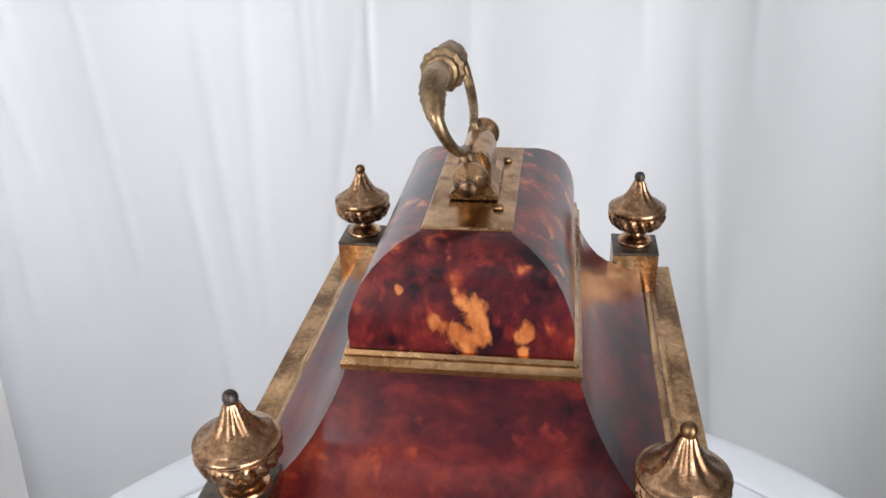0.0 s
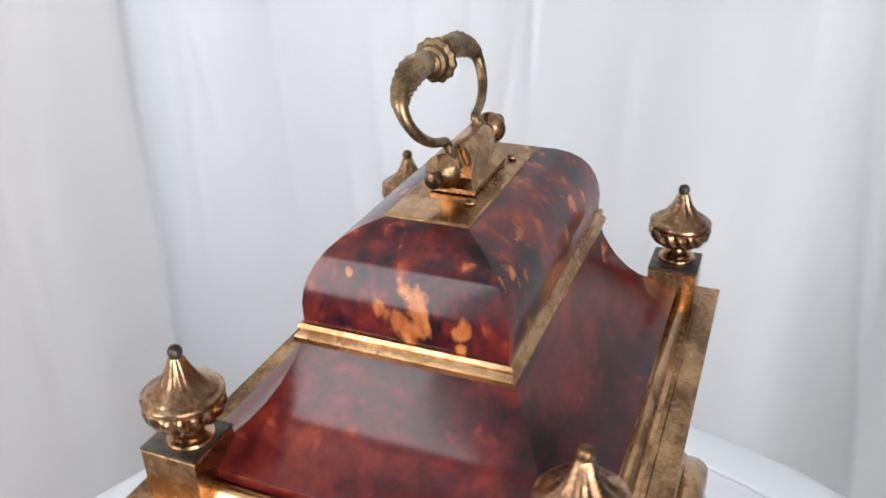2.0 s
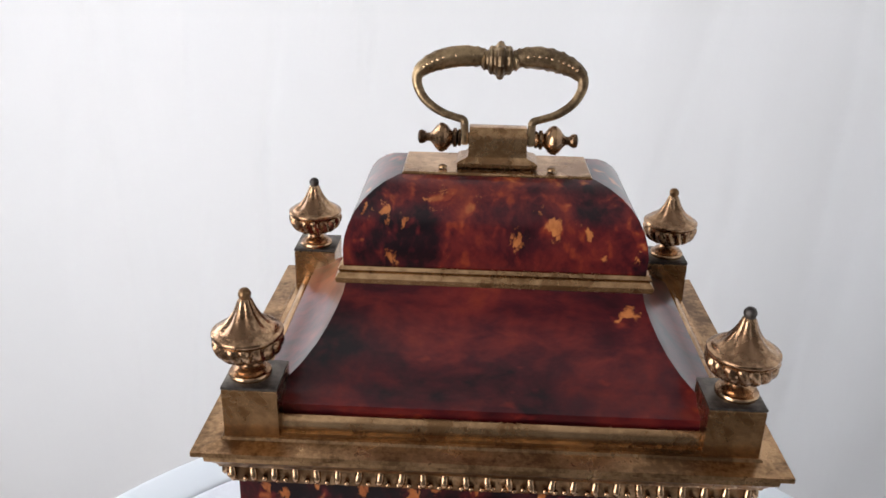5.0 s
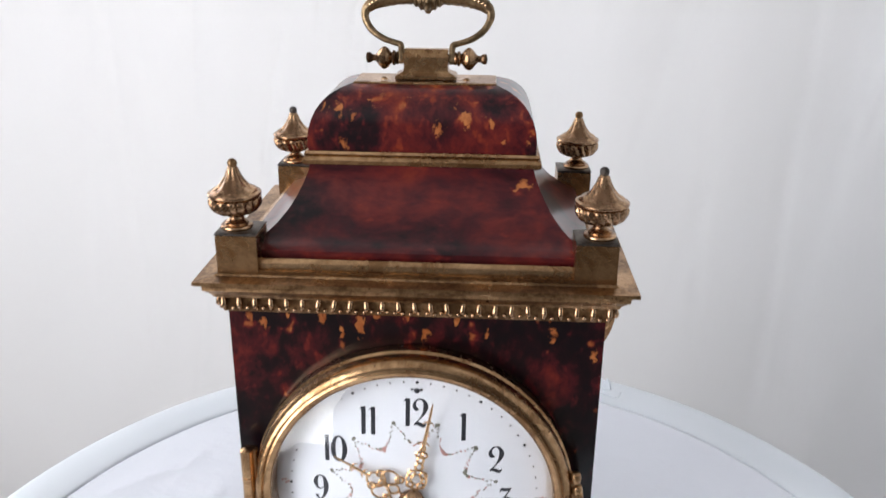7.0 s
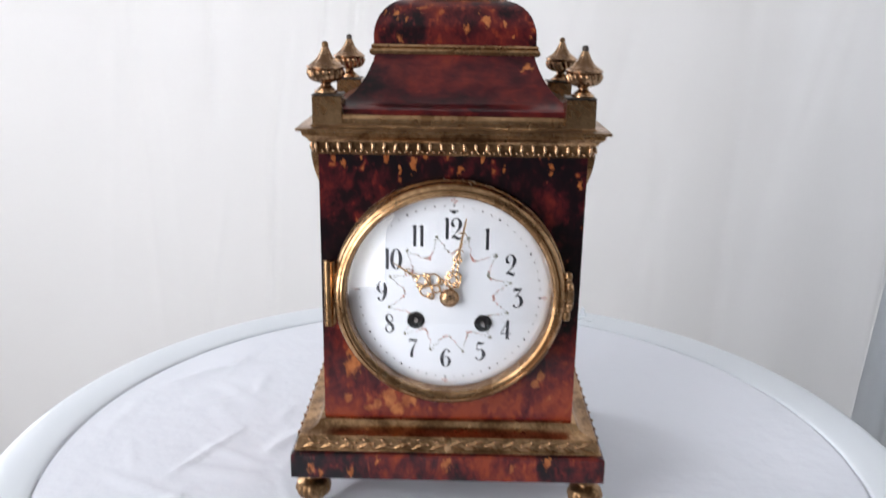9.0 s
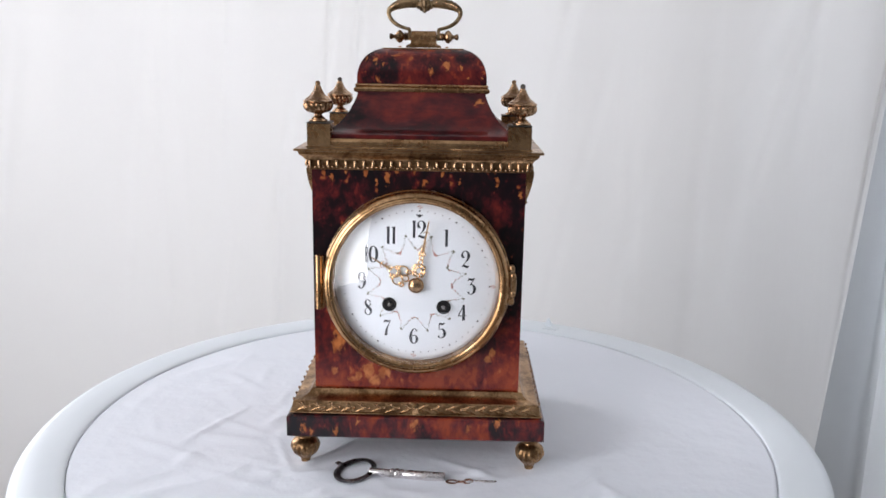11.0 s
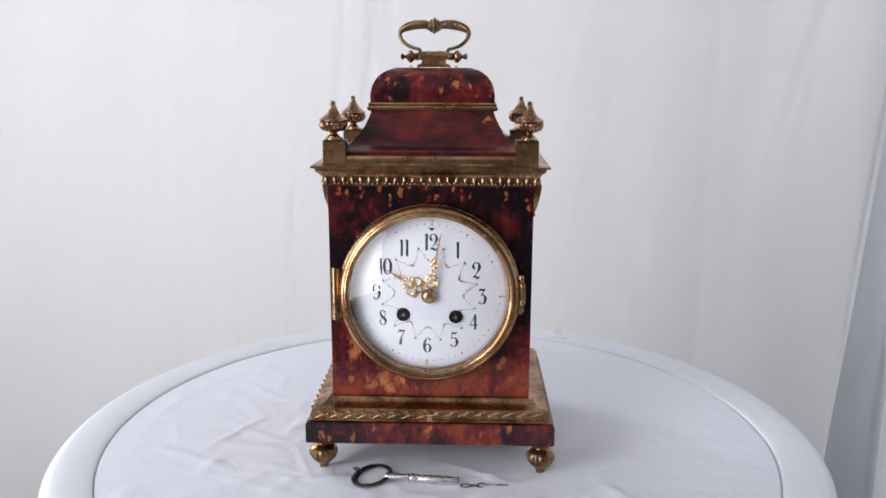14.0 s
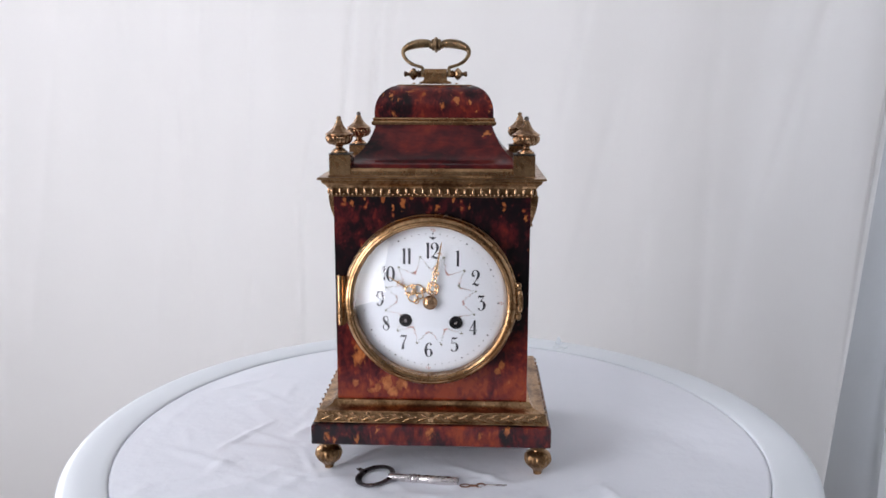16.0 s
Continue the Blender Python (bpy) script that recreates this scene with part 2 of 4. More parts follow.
GILT = brass("gilt_brass", (0.66, 0.42, 0.245), (0.22, 0.125, 0.070), 0.52, (0.14, 0.34), 220.0)
GILT_POINTER = brass("gilt_pointer", (0.88, 0.57, 0.31), (0.62, 0.34, 0.16), 0.40, (0.18, 0.3), 300.0)
GREY_TOP = brass("blackened_metal", (0.16, 0.14, 0.12), (0.07, 0.06, 0.055), 0.5, (0.35, 0.6))
OLIVE = brass("olive_bronze", (0.44, 0.305, 0.170), (0.16, 0.105, 0.060), 0.52, (0.26, 0.5), 180.0)
BROWNED = brass("browned_brass", (0.44, 0.265, 0.145), (0.09, 0.050, 0.030), 0.55, (0.18, 0.4), 260.0)
COPPER = brass("browned_copper", (0.30, 0.14, 0.085), (0.11, 0.05, 0.035), 0.5, (0.2, 0.4), 300.0)
STEEL = brass("nickel_steel", (0.70, 0.66, 0.66), (0.48, 0.45, 0.46), 0.42, (0.18, 0.35), 300.0)
STEEL_DARK = brass("dark_steel", (0.26, 0.24, 0.25), (0.10, 0.09, 0.10), 0.5, (0.2, 0.4), 300.0)
BLACK, _t, _b = material("black_iron", (0.012, 0.012, 0.014), 0.4, 0.6)
INK, _t, _b = material("black_enamel_paint", (0.022, 0.024, 0.032), 0.35)
PINK, _t, _b = material("rose_enamel_paint", (0.46, 0.24, 0.22), 0.4)
LEAF_GREY, _t, _b = material("grey_green_enamel_paint", (0.20, 0.20, 0.16), 0.4)
ENAMEL, _t, _b = material("white_enamel", (0.68, 0.70, 0.74), 0.18)
_n = node(_t, "ShaderNodeTexNoise", Vector=mapped(_t), Scale=60.0, Detail=3.0).outputs[0]
_t.links.new(blend(_t, _n, (0.66, 0.685, 0.73), (0.70, 0.715, 0.75)), _b.inputs["Base Color"])
GLASS, _t, _b = material("clock_glass", (1, 1, 1), 0.0)
_b.inputs["Transmission Weight"].default_value = 1.0
_b.inputs["IOR"].default_value = 1.38
CURTAIN = cloth("white_curtain_cloth", (0.795, 0.787, 0.785), 900.0, 7.0, 0.25, 0.45, 0.35)
SHEET = cloth("white_sheet_cloth", (0.728, 0.742, 0.758), 900.0, 6.0, 0.2, 0.40, 0.35)
NAPKIN = cloth("white_table_cloth", (0.85, 0.868, 0.93), 1200.0, 30.0, 0.20)
RIM, _t, _b = material("white_table_lacquer", (0.78, 0.82, 0.86), 0.38)
_n = node(_t, "ShaderNodeTexNoise", Vector=mapped(_t), Scale=9.0, Detail=5.0).outputs[0]
_t.links.new(blend(_t, _n, (0.74, 0.78, 0.82), (0.79, 0.825, 0.865)), _b.inputs["Base Color"])
bump(_t, _b, _n, 0.1, 0.004)
WALL, _t, _b = material("wall_plaster", (0.20, 0.18, 0.16), 0.9)
_n = node(_t, "ShaderNodeTexNoise", Vector=mapped(_t), Scale=4.0, Detail=8.0).outputs[0]
_t.links.new(blend(_t, _n, (0.15, 0.15, 0.155), (0.20, 0.20, 0.205)), _b.inputs["Base Color"])
CEIL, _t, _b = material("ceiling_paint", (0.46, 0.46, 0.46), 0.9)
FLOOR, _t, _b = material("floor_boards", (0.20, 0.13, 0.08), 0.5)
_n = node(_t, "ShaderNodeTexNoise", Vector=mapped(_t, (1, 12, 1)), Scale=6.0, Detail=8.0).outputs[0]
_t.links.new(blend(_t, _n, (0.12, 0.10, 0.085), (0.22, 0.19, 0.16)), _b.inputs["Base Color"])
FRAME_PAINT, _t, _b = material("window_paint", (0.78, 0.78, 0.76), 0.4)


# ---- mesh helpers ----
def mesh_object(name, bm, mat, angle=35, recalc=True):
    if recalc:
        bmesh.ops.recalc_face_normals(bm, faces=bm.faces)
    me = bpy.data.meshes.new(name)
    bm.to_mesh(me)
    bm.free()
    me.materials.append(mat)
    for p in me.polygons:
        p.use_smooth = True
    me.set_sharp_from_angle(angle=radians(angle))
    return new(name, me)


def part(name, bm, mat, parent, label="", angle=35, place=None):
    ob = mesh_object(name, bm, mat, angle)
    ob.parent = parent
    if place is not None:
        ob.matrix_basis = place
    return tagged(ob, label)


def shared(name, mesh, parent, place):
    ob = new(name, mesh)
    ob.parent = parent
    ob.matrix_basis = place
    return ob


def thing(name, label, category, place, group=""):
    ob = new(name)
    ob.matrix_world = place
    ob.empty_display_size = 0.05
    return tagged(ob, label, category, group)


def box(w, d, h, at=(0, 0, 0), bevel=0.0, segments=2):
    bm = bmesh.new()
    bmesh.ops.create_cube(bm, size=1)
    for v in bm.verts:
        v.co = Vector((v.co.x * w + at[0], v.co.y * d + at[1], v.co.z * h + at[2]))
    if bevel:
        bmesh.ops.bevel(bm, geom=bm.edges[:], offset=bevel, segments=segments, affect="EDGES", profile=0.6)
    return bm


def loft(levels, caps=(True, True), cuts=1):
    """Stacked rectangles (half width, half depth, height) with mitred corners."""
    bm = bmesh.new()
    rings = [[bm.verts.new((sx * hx, sy * hy, z)) for sx, sy in ((-1, -1), (1, -1), (1, 1), (-1, 1))] for hx, hy, z in levels]
    for a, b in zip(rings, rings[1:]):
        for i in range(4):
            j = (i + 1) % 4
            bm.faces.new((a[i], a[j], b[j], b[i]))
    if caps[0]:
        bm.faces.new(rings[0][::-1])
    if caps[1]:
        bm.faces.new(rings[-1])
    # the four mitre edges stay sharp: give each side its own vertices
    edges = [e for e in bm.edges if any(a[i] in e.verts and b[i] in e.verts for a, b in zip(rings, rings[1:]) for i in range(4))]
    bmesh.ops.split_edges(bm, edges=edges)
    return bm


def lathe(profile, n=32, shape=None, axis="z"):
    """Turned body: profile of (radius, height); shape(angle, radius, height) may change the radius."""
    bm = bmesh.new()
    rows = []
    for r, z in profile:
        row = []
        for i in range(n):
            a = 2 * math.pi * i / n
            k = shape(a, r, z) if shape else r
            p = (k * math.cos(a), k * math.sin(a), z)
            row.append(bm.verts.new(p if axis == "z" else ((p[2], p[0], p[1]) if axis == "x" else (p[0], -p[2], p[1]))))
        rows.append(row)
    for a, b in zip(rows, rows[1:]):
        for i in range(n):
            j = (i + 1) % n
            bm.faces.new((a[i], a[j], b[j], b[i]))
    for row, r in ((rows[0], profile[0][0]), (rows[-1], profile[-1][0])):
        if r > 1e-5:
            bm.faces.new(row)
    bmesh.ops.remove_doubles(bm, verts=bm.verts, dist=1e-6)
    return bm


def smooth_path(points, steps):
    """Catmull-Rom through the points (tuples of any length)."""
    pts = [np.array(p, float) for p in points]
    out = []
    for i in range(len(pts) - 1):
        p0, p1, p2, p3 = pts[max(i - 1, 0)], pts[i], pts[i + 1], pts[min(i + 2, len(pts) - 1)]
        for k in range(steps):
            u = k / steps
            out.append(0.5 * (2 * p1 + (p2 - p0) * u + (2 * p0 - 5 * p1 + 4 * p2 - p3) * u * u + (3 * p1 - p0 - 3 * p2 + p3) * u ** 3))
    return out + [pts[-1]]


def tube(points, n=10, closed=False, bm=None, rough=None):
    """A round bar through points (x, y, z, radius)."""
    bm = bm or bmesh.new()
    pts = [(Vector(p[:3]), p[3]) for p in points]
    rows = []
    count = len(pts)
    side = None
    for i, (p, r) in enumerate(pts):
        a = pts[(i - 1) % count if closed else max(i - 1, 0)][0]
        b = pts[(i + 1) % count if closed else min(i + 1, count - 1)][0]
        d = (b - a).normalized()
        if side is None:
            side = d.orthogonal().normalized()
        side = (side - d * side.dot(d)).normalized()
        up = d.cross(side)
        row = []
        for k in range(n):
            ang = 2 * math.pi * k / n
            rr = r * (1 + (rough(i, k) if rough else 0))
            row.append(bm.verts.new(p + side * rr * math.cos(ang) + up * rr * math.sin(ang)))
        rows.append(row)
    pairs = list(zip(rows, rows[1:])) + ([(rows[-1], rows[0])] if closed else [])
    for a, b in pairs:
        for k in range(n):
            j = (k + 1) % n
            bm.faces.new((a[k], a[j], b[j], b[k]))
    if not closed:
        bm.faces.new(rows[0][::-1])
        bm.faces.new(rows[-1])
    return bm


def ring_points(x, z, r, bar, y=0.0, n=18, squash=1.0, turn=0.0):
    out = []
    for i in range(n):
        a = 2 * math.pi * i / n
        u, v = r * math.cos(a), r * squash * math.sin(a)
        out.append((x + u * math.cos(turn) - v * math.sin(turn), y, z + u * math.sin(turn) + v * math.cos(turn), bar))
    return out


def join(*bms):
    base = bms[0]
    for other in bms[1:]:
        me = bpy.data.meshes.new("tmp")
        other.to_mesh(me)
        other.free()
        base.from_mesh(me)
        bpy.data.meshes.remove(me)
    return base


def moved(bm, m):
    bmesh.ops.transform(bm, matrix=m, verts=bm.verts)
    return bm


# ---- the room: unseen shell, added to shut out the sky and darken reflections ----
def slab(name, x0, x1, y0, y1, z0, z1, mat, label, category):
    bm = box(x1 - x0, y1 - y0, z1 - z0, ((x0 + x1) / 2, (y0 + y1) / 2, (z0 + z1) / 2))
    return tagged(mesh_object(name, bm, mat), label, category, kind="structure")


slab("floor", WEST - 0.2, EAST + 0.2, SOUTH - 0.2, NORTH + 0.2, -0.1, 0, FLOOR, "dark wooden board floor", "floor")
slab("ceiling", WEST - 0.2, EAST + 0.2, SOUTH - 0.2, NORTH + 0.2, CEILING, CEILING + 0.1, CEIL, "plain white painted ceiling", "ceiling")
wall_bm = join(box(BACK_X0 - WEST + 0.2, 0.15, CEILING, ((BACK_X0 + WEST - 0.2) / 2, NORTH + 0.075, CEILING / 2)),
               box(EAST + 0.2 - BACK_X1, 0.15, CEILING, ((EAST + 0.2 + BACK_X1) / 2, NORTH + 0.075, CEILING / 2)),
               box(BACK_X1 - BACK_X0, 0.15, BACK_Z0, ((BACK_X0 + BACK_X1) / 2, NORTH + 0.075, BACK_Z0 / 2)),
               box(BACK_X1 - BACK_X0, 0.15, CEILING - BACK_Z1, ((BACK_X0 + BACK_X1) / 2, NORTH + 0.075, (CEILING + BACK_Z1) / 2)))
tagged(mesh_object("wall_north", wall_bm, WALL), "plain plaster wall with an added, unseen window opening behind the curtain", "wall", kind="structure")
slab("wall_south", WEST - 0.2, EAST + 0.2, SOUTH - 0.15, SOUTH, 0, CEILING, WALL, "plain plaster wall", "wall")
wall_bm = join(box(0.15, SIDE_Y0 - SOUTH, CEILING, (EAST + 0.075, (SIDE_Y0 + SOUTH) / 2, CEILING / 2)),
               box(0.15, NORTH - SIDE_Y1, CEILING, (EAST + 0.075, (NORTH + SIDE_Y1) / 2, CEILING / 2)),
               box(0.15, SIDE_Y1 - SIDE_Y0, SIDE_Z0, (EAST + 0.075, (SIDE_Y0 + SIDE_Y1) / 2, SIDE_Z0 / 2)),
               box(0.15, SIDE_Y1 - SIDE_Y0, CEILING - SIDE_Z1, (EAST + 0.075, (SIDE_Y0 + SIDE_Y1) / 2, (CEILING + SIDE_Z1) / 2)))
tagged(mesh_object("wall_east", wall_bm, WALL), "plain plaster wall with an added, unseen window opening behind the sheet", "wall", kind="structure")
wall_bm = join(box(0.15, WIN_Y0 - SOUTH, CEILING, (WEST - 0.075, (WIN_Y0 + SOUTH) / 2, CEILING / 2)),
               box(0.15, NEAR_Y0 - WIN_Y1, CEILING, (WEST - 0.075, (NEAR_Y0 + WIN_Y1) / 2, CEILING / 2)),
               box(0.15, NORTH - NEAR_Y1, CEILING, (WEST - 0.075, (NORTH + NEAR_Y1) / 2, CEILING / 2)),
               *[box(0.15, y1 - y0, high, (WEST - 0.075, (y0 + y1) / 2, base + high / 2)) for y0, y1, z0, z1 in ((WIN_Y0, WIN_Y1, WIN_Z0, WIN_Z1), (NEAR_Y0, NEAR_Y1, NEAR_Z0, NEAR_Z1))
                 for base, high in ((0, z0), (z1, CEILING - z1))])
tagged(mesh_object("wall_west", wall_bm, WALL), "plain plaster wall with a window opening and an added, unseen second one", "wall", kind="structure")


def window(name, place, ww, wh):
    win = tagged(new(name), "unseen tall white-framed daylight window", "window", kind="structure")
    win.matrix_world = place
    part("window_sill", box(0.18, ww, 0.03, (0.05, 0, 0.015), 0.004), FRAME_PAINT, win)
    for s in (-1, 1):
        part("window_frame", box(0.05, 0.05, wh - 0.03, (-0.02, s * (ww / 2 - 0.025), wh / 2 + 0.015), 0.004), FRAME_PAINT, win)
    part("window_frame", box(0.05, ww - 0.1, 0.05, (-0.02, 0, wh - 0.025), 0.004), FRAME_PAINT, win)


window("window_1", pose(WEST - 0.10, (WIN_Y0 + WIN_Y1) / 2, WIN_Z0), WIN_Y1 - WIN_Y0, WIN_Z1 - WIN_Z0)
# these three windows are added, each round a lamp out of view
window("added_window_4", pose(WEST - 0.10, (NEAR_Y0 + NEAR_Y1) / 2, NEAR_Z0), NEAR_Y1 - NEAR_Y0, NEAR_Z1 - NEAR_Z0)
window("added_window_2", pose((BACK_X0 + BACK_X1) / 2, NORTH + 0.10, BACK_Z0, 0, 0, -90), BACK_X1 - BACK_X0, BACK_Z1 - BACK_Z0)
window("added_window_3", pose(EAST + 0.10, (SIDE_Y0 + SIDE_Y1) / 2, SIDE_Z0, 0, 0, 180), SIDE_Y1 - SIDE_Y0, SIDE_Z1 - SIDE_Z0)


def fine_creases(length, count, seed):
    """Shallow creases scattered along a hung cloth: (along, bottom, top, slope, depth, width)."""
    rnd = random.Random(seed)
    out = []
    for _ in range(count):
        low = rnd.uniform(0.35, 1.25)
        out.append((rnd.uniform(0.03, length - 0.03), low, low + rnd.uniform(0.12, 0.6), rnd.gauss(0, 0.10), rnd.uniform(0.0010, 0.0034), rnd.uniform(0.004, 0.016)))
    return tuple(out)


def hanging(name, line, z0, z1, mat, label, category, depth, folds, seed, lean=0.0, rows=90, per=0.004, creases=()):
    """A hung cloth along a plan line, with soft folds that wander with the height."""
    rnd = random.Random(seed)
    pts = smooth_path(line, 24)
    length = [0.0]
    for a, b in zip(pts, pts[1:]):
        length.append(length[-1] + float(np.linalg.norm(b - a)))
    total = length[-1]
    cols = int(total / per)
    waves = [(rnd.uniform(*folds), rnd.uniform(0, 6.28), rnd.uniform(0.4, 1.0), rnd.uniform(-1.2, 1.2)) for _ in range(7)]
    amp = sum(w[2] for w in waves) ** 0.5
    grid = []
    bm = bmesh.new()
    for i in range(cols + 1):
        s = total * i / cols
        x = float(np.interp(s, length, [p[0] for p in pts]))
        y = float(np.interp(s, length, [p[1] for p in pts]))
        x2 = float(np.interp(min(s + 0.01, total), length, [p[0] for p in pts]))
        y2 = float(np.interp(min(s + 0.01, total), length, [p[1] for p in pts]))
        if i == cols:
            nx, ny = last
        else:
            d = Vector((x2 - x, y2 - y)).normalized()
            nx, ny = last = (-d.y, d.x)
        col = []
        for j in range(rows + 1):
            z = z0 + (z1 - z0) * j / rows
            k = sum(a * math.sin(2 * math.pi * (s + drift * 0.06 * (z - 1)) / w + ph) for w, ph, a, drift in waves) / amp
            k += 1.6 * noise.noise((s * 3.1 + seed, z * 1.7, seed * 0.37)) + 0.5 * noise.noise((s * 9 + seed, z * 4.2, 1.3))
            o = depth * k
            for cs, cz0, cz1, slope, high, wide in creases:
                if cz0 - 0.05 < z < cz1 + 0.05:
                    fade = min(1, (z - cz0 + 0.05) / 0.05, (cz1 + 0.05 - z) / 0.05)
                    o -= high * fade * math.exp(-((s - cs - slope * (z - cz0)) / wide) ** 2)
            col.append(bm.verts.new((x + nx * o + lean * (z - 0.74), y + ny * o, z)))
        grid.append(col)
    for a, b in zip(grid, grid[1:]):
        for j in range(rows):
            bm.faces.new((a[j], b[j], b[j + 1], a[j + 1]))
    ob = mesh_object(name, bm, mat, 180, recalc=False)
    so = ob.modifiers.new("thickness", "SOLIDIFY")
    so.thickness = 0.0012
    return tagged(ob, label, category)


# the last points form an unseen return, added to hold north light off the sheet
hanging("curtain", [(-0.85, 0.70), (-0.7, 0.70), (-0.4, 0.70), (0.0, 0.70), (0.40, 0.70), (0.60, 0.70), (0.667, 0.706), (0.687, 0.725), (0.693, 0.760), (0.692, 0.80), (0.700, 0.87), (0.712, 0.925)], 0.02, 2.3, CURTAIN,
        "white cotton curtain hanging in soft folds behind the table", "curtain", 0.0120, (0.16, 0.60), 5, lean=0.10,
        creases=((0.596, 0.60, 0.80, -0.06, 0.0035, 0.006), (0.58, 0.80, 0.95, 0.08, 0.003, 0.007), (0.642, 1.0, 2.2, 0.0, 0.005, 0.006), (0.686, 0.97, 2.2, 0.01, 0.005, 0.006),
                 (0.49, 0.85, 2.2, -0.02, 0.007, 0.024), (1.28, 0.9, 2.2, 0.05, 0.011, 0.035)) + fine_creases(1.5, 30, 3))
# stand-in: replaces a bluish panel at right and carries the backdrop round the east
hanging("backdrop_sheet", [(0.50, 0.95), (0.70, 1.03), (0.86, 1.10), (0.935, 1.14), (0.940, 1.08), (0.870, 0.96), (0.805, 0.84), (0.765, 0.70), (0.750, 0.55), (0.740, 0.40), (0.720, 0.22), (0.680, 0.06), (0.620, -0.10), (0.540, -0.25), (0.46, -0.35), (0.40, -0.40)], 0.02, 2.3, SHEET,
        "plain bluish white backdrop sheet, stand-in for a bluish panel and the curtain's continuation", "sheet", 0.0080, (0.18, 0.6), 11,
        creases=((0.93, 0.5, 2.2, 0.02, 0.003, 0.010), (1.06, 0.98, 2.2, 0.03, 0.0028, 0.008), (1.12, 0.6, 1.0, -0.05, 0.002, 0.010), (1.22, 0.98, 2.2, 0.0, 0.0025, 0.008), (1.30, 0.5, 0.95, 0.05, 0.002, 0.010), (1.52, 0.95, 2.2, -0.03, 0.003, 0.02), (1.75, 0.4, 2.2, 0.03, 0.004, 0.03)) + fine_creases(2.0, 34, 8))

# ---- the table ----
table = thing("side_table", "round white lacquered side table with a raised rounded rim", "table", pose(0.004, 0.004, 0))
top_z = TABLE_TOP
part("tabletop", lathe([(0.0, top_z - 0.022), (0.27, top_z - 0.022), (0.292, top_z - 0.020), (0.2985, top_z - 0.014), (0.3000, top_z - 0.007), (0.2990, top_z - 0.0010), (0.2965, top_z + 0.0020),
                        (0.2920, top_z + 0.0032), (0.2800, top_z + 0.0032), (0.2700, top_z + 0.0026), (0.2650, top_z + 0.0021), (0.2638, top_z + 0.0015), (0.2633, top_z + 0.0004), (0.2630, top_z - 0.0035), (0.0, top_z - 0.0035)], 160), RIM, table, angle=50)
# unseen body, added to keep light from passing under the tabletop
part("light_block_drum", lathe([(0.140, 0.03), (0.150, 0.04), (0.152, 0.30), (0.152, 0.60), (0.160, top_z - 0.040), (0.200, top_z - 0.022)], 96), RIM, table, "unseen plain white drum, added to block light under the tabletop")
part("plinth_ring", lathe([(0.180, 0.0), (0.184, 0.004), (0.184, 0.026), (0.176, 0.032), (0.135, 0.032)], 96), RIM, table)


def cloth_disc(radius, z):
    bm = bmesh.new()
    rings, spokes = 110, 280
    rnd = random.Random(21)
    creases = []
    for i in range(90):
        side = rnd.random() < 0.55
        cx, cy = (rnd.uniform(-0.25, -0.04), rnd.uniform(-0.22, 0.16)) if side else (rnd.uniform(-0.12, 0.14), rnd.uniform(-0.17, -0.05))
        a = radians(rnd.gauss(48, 24) if rnd.random() < 0.7 else rnd.gauss(-35, 18))
        creases.append((cx, cy, math.cos(a), math.sin(a), rnd.uniform(0.012, 0.045), rnd.uniform(0.0004, 0.0013), rnd.uniform(0.004, 0.010)))
    centre = bm.verts.new((0, 0, z))
    prev = None
    for i in range(1, rings + 1):
        r = radius * i / rings
        row = []
        for k in range(spokes):
            a = 2 * math.pi * k / spokes
            x, y = r * math.cos(a), r * math.sin(a)
            e = min(1.0, (radius - r) / 0.02)
            near = max(0.0, 1 - r / 0.11)
            w = 0.0007 * (noise.noise((x * 9, y * 9, 3.1)) + 0.5) + 0.0003 * (noise.noise((x * 28, y * 22, 7.7)) + 0.5)
            for cx, cy, ux, uy, long, deep, wide in creases:
                dx, dy = x - cx, y - cy
                u = dx * ux + dy * uy
                if abs(u) < long:
                    v = abs(dy * ux - dx * uy) / wide
                    if v < 1:
                        w += deep * (1 - v) * (1 - (u / long) ** 2)
            row.append(bm.verts.new((x, y, z + 1.5 * w * e * (1 - 0.7 * near))))
        for k in range(spokes):
            j = (k + 1) % spokes
            if prev is None:
                bm.faces.new((centre, row[k], row[j]))
            else:
                bm.faces.new((prev[k], row[k], row[j], prev[j]))
        prev = row
    rim = [bm.verts.new((v.co.x, v.co.y, z - 0.003)) for v in prev]
    for k in range(spokes):
        j = (k + 1) % spokes
        bm.faces.new((prev[k], rim[k], rim[j], prev[j]))
    return bm


spread = mesh_object("table_cloth", cloth_disc(0.2625, TABLE_TOP + 0.0006), NAPKIN, 180)
spread.matrix_world = pose(0.004, 0.004, 0)
tagged(spread, "creased white cloth laid flat on the round table", "tablecloth")

clip = thing("table_clip", "small white plastic clip on the table rim", "clip", pose(0.127, 0.256, TABLE_TOP, 0, 0, -26))
part("tab", loft([(0.0038, 0.0020, 0.0020), (0.0030, 0.0017, 0.0060), (0.0016, 0.0013, 0.0105), (0.0008, 0.0010, 0.0125)]), RIM, clip)
part("pad", box(0.016, 0.010, 0.002, (0.004, -0.004, 0.003), 0.0008), RIM, clip)

# ---- the clock ----
clock = thing("mantel_clock", "antique red tortoiseshell mantel clock with brass mounts and carrying handle", "clock", pose(0, 0, TABLE_TOP))

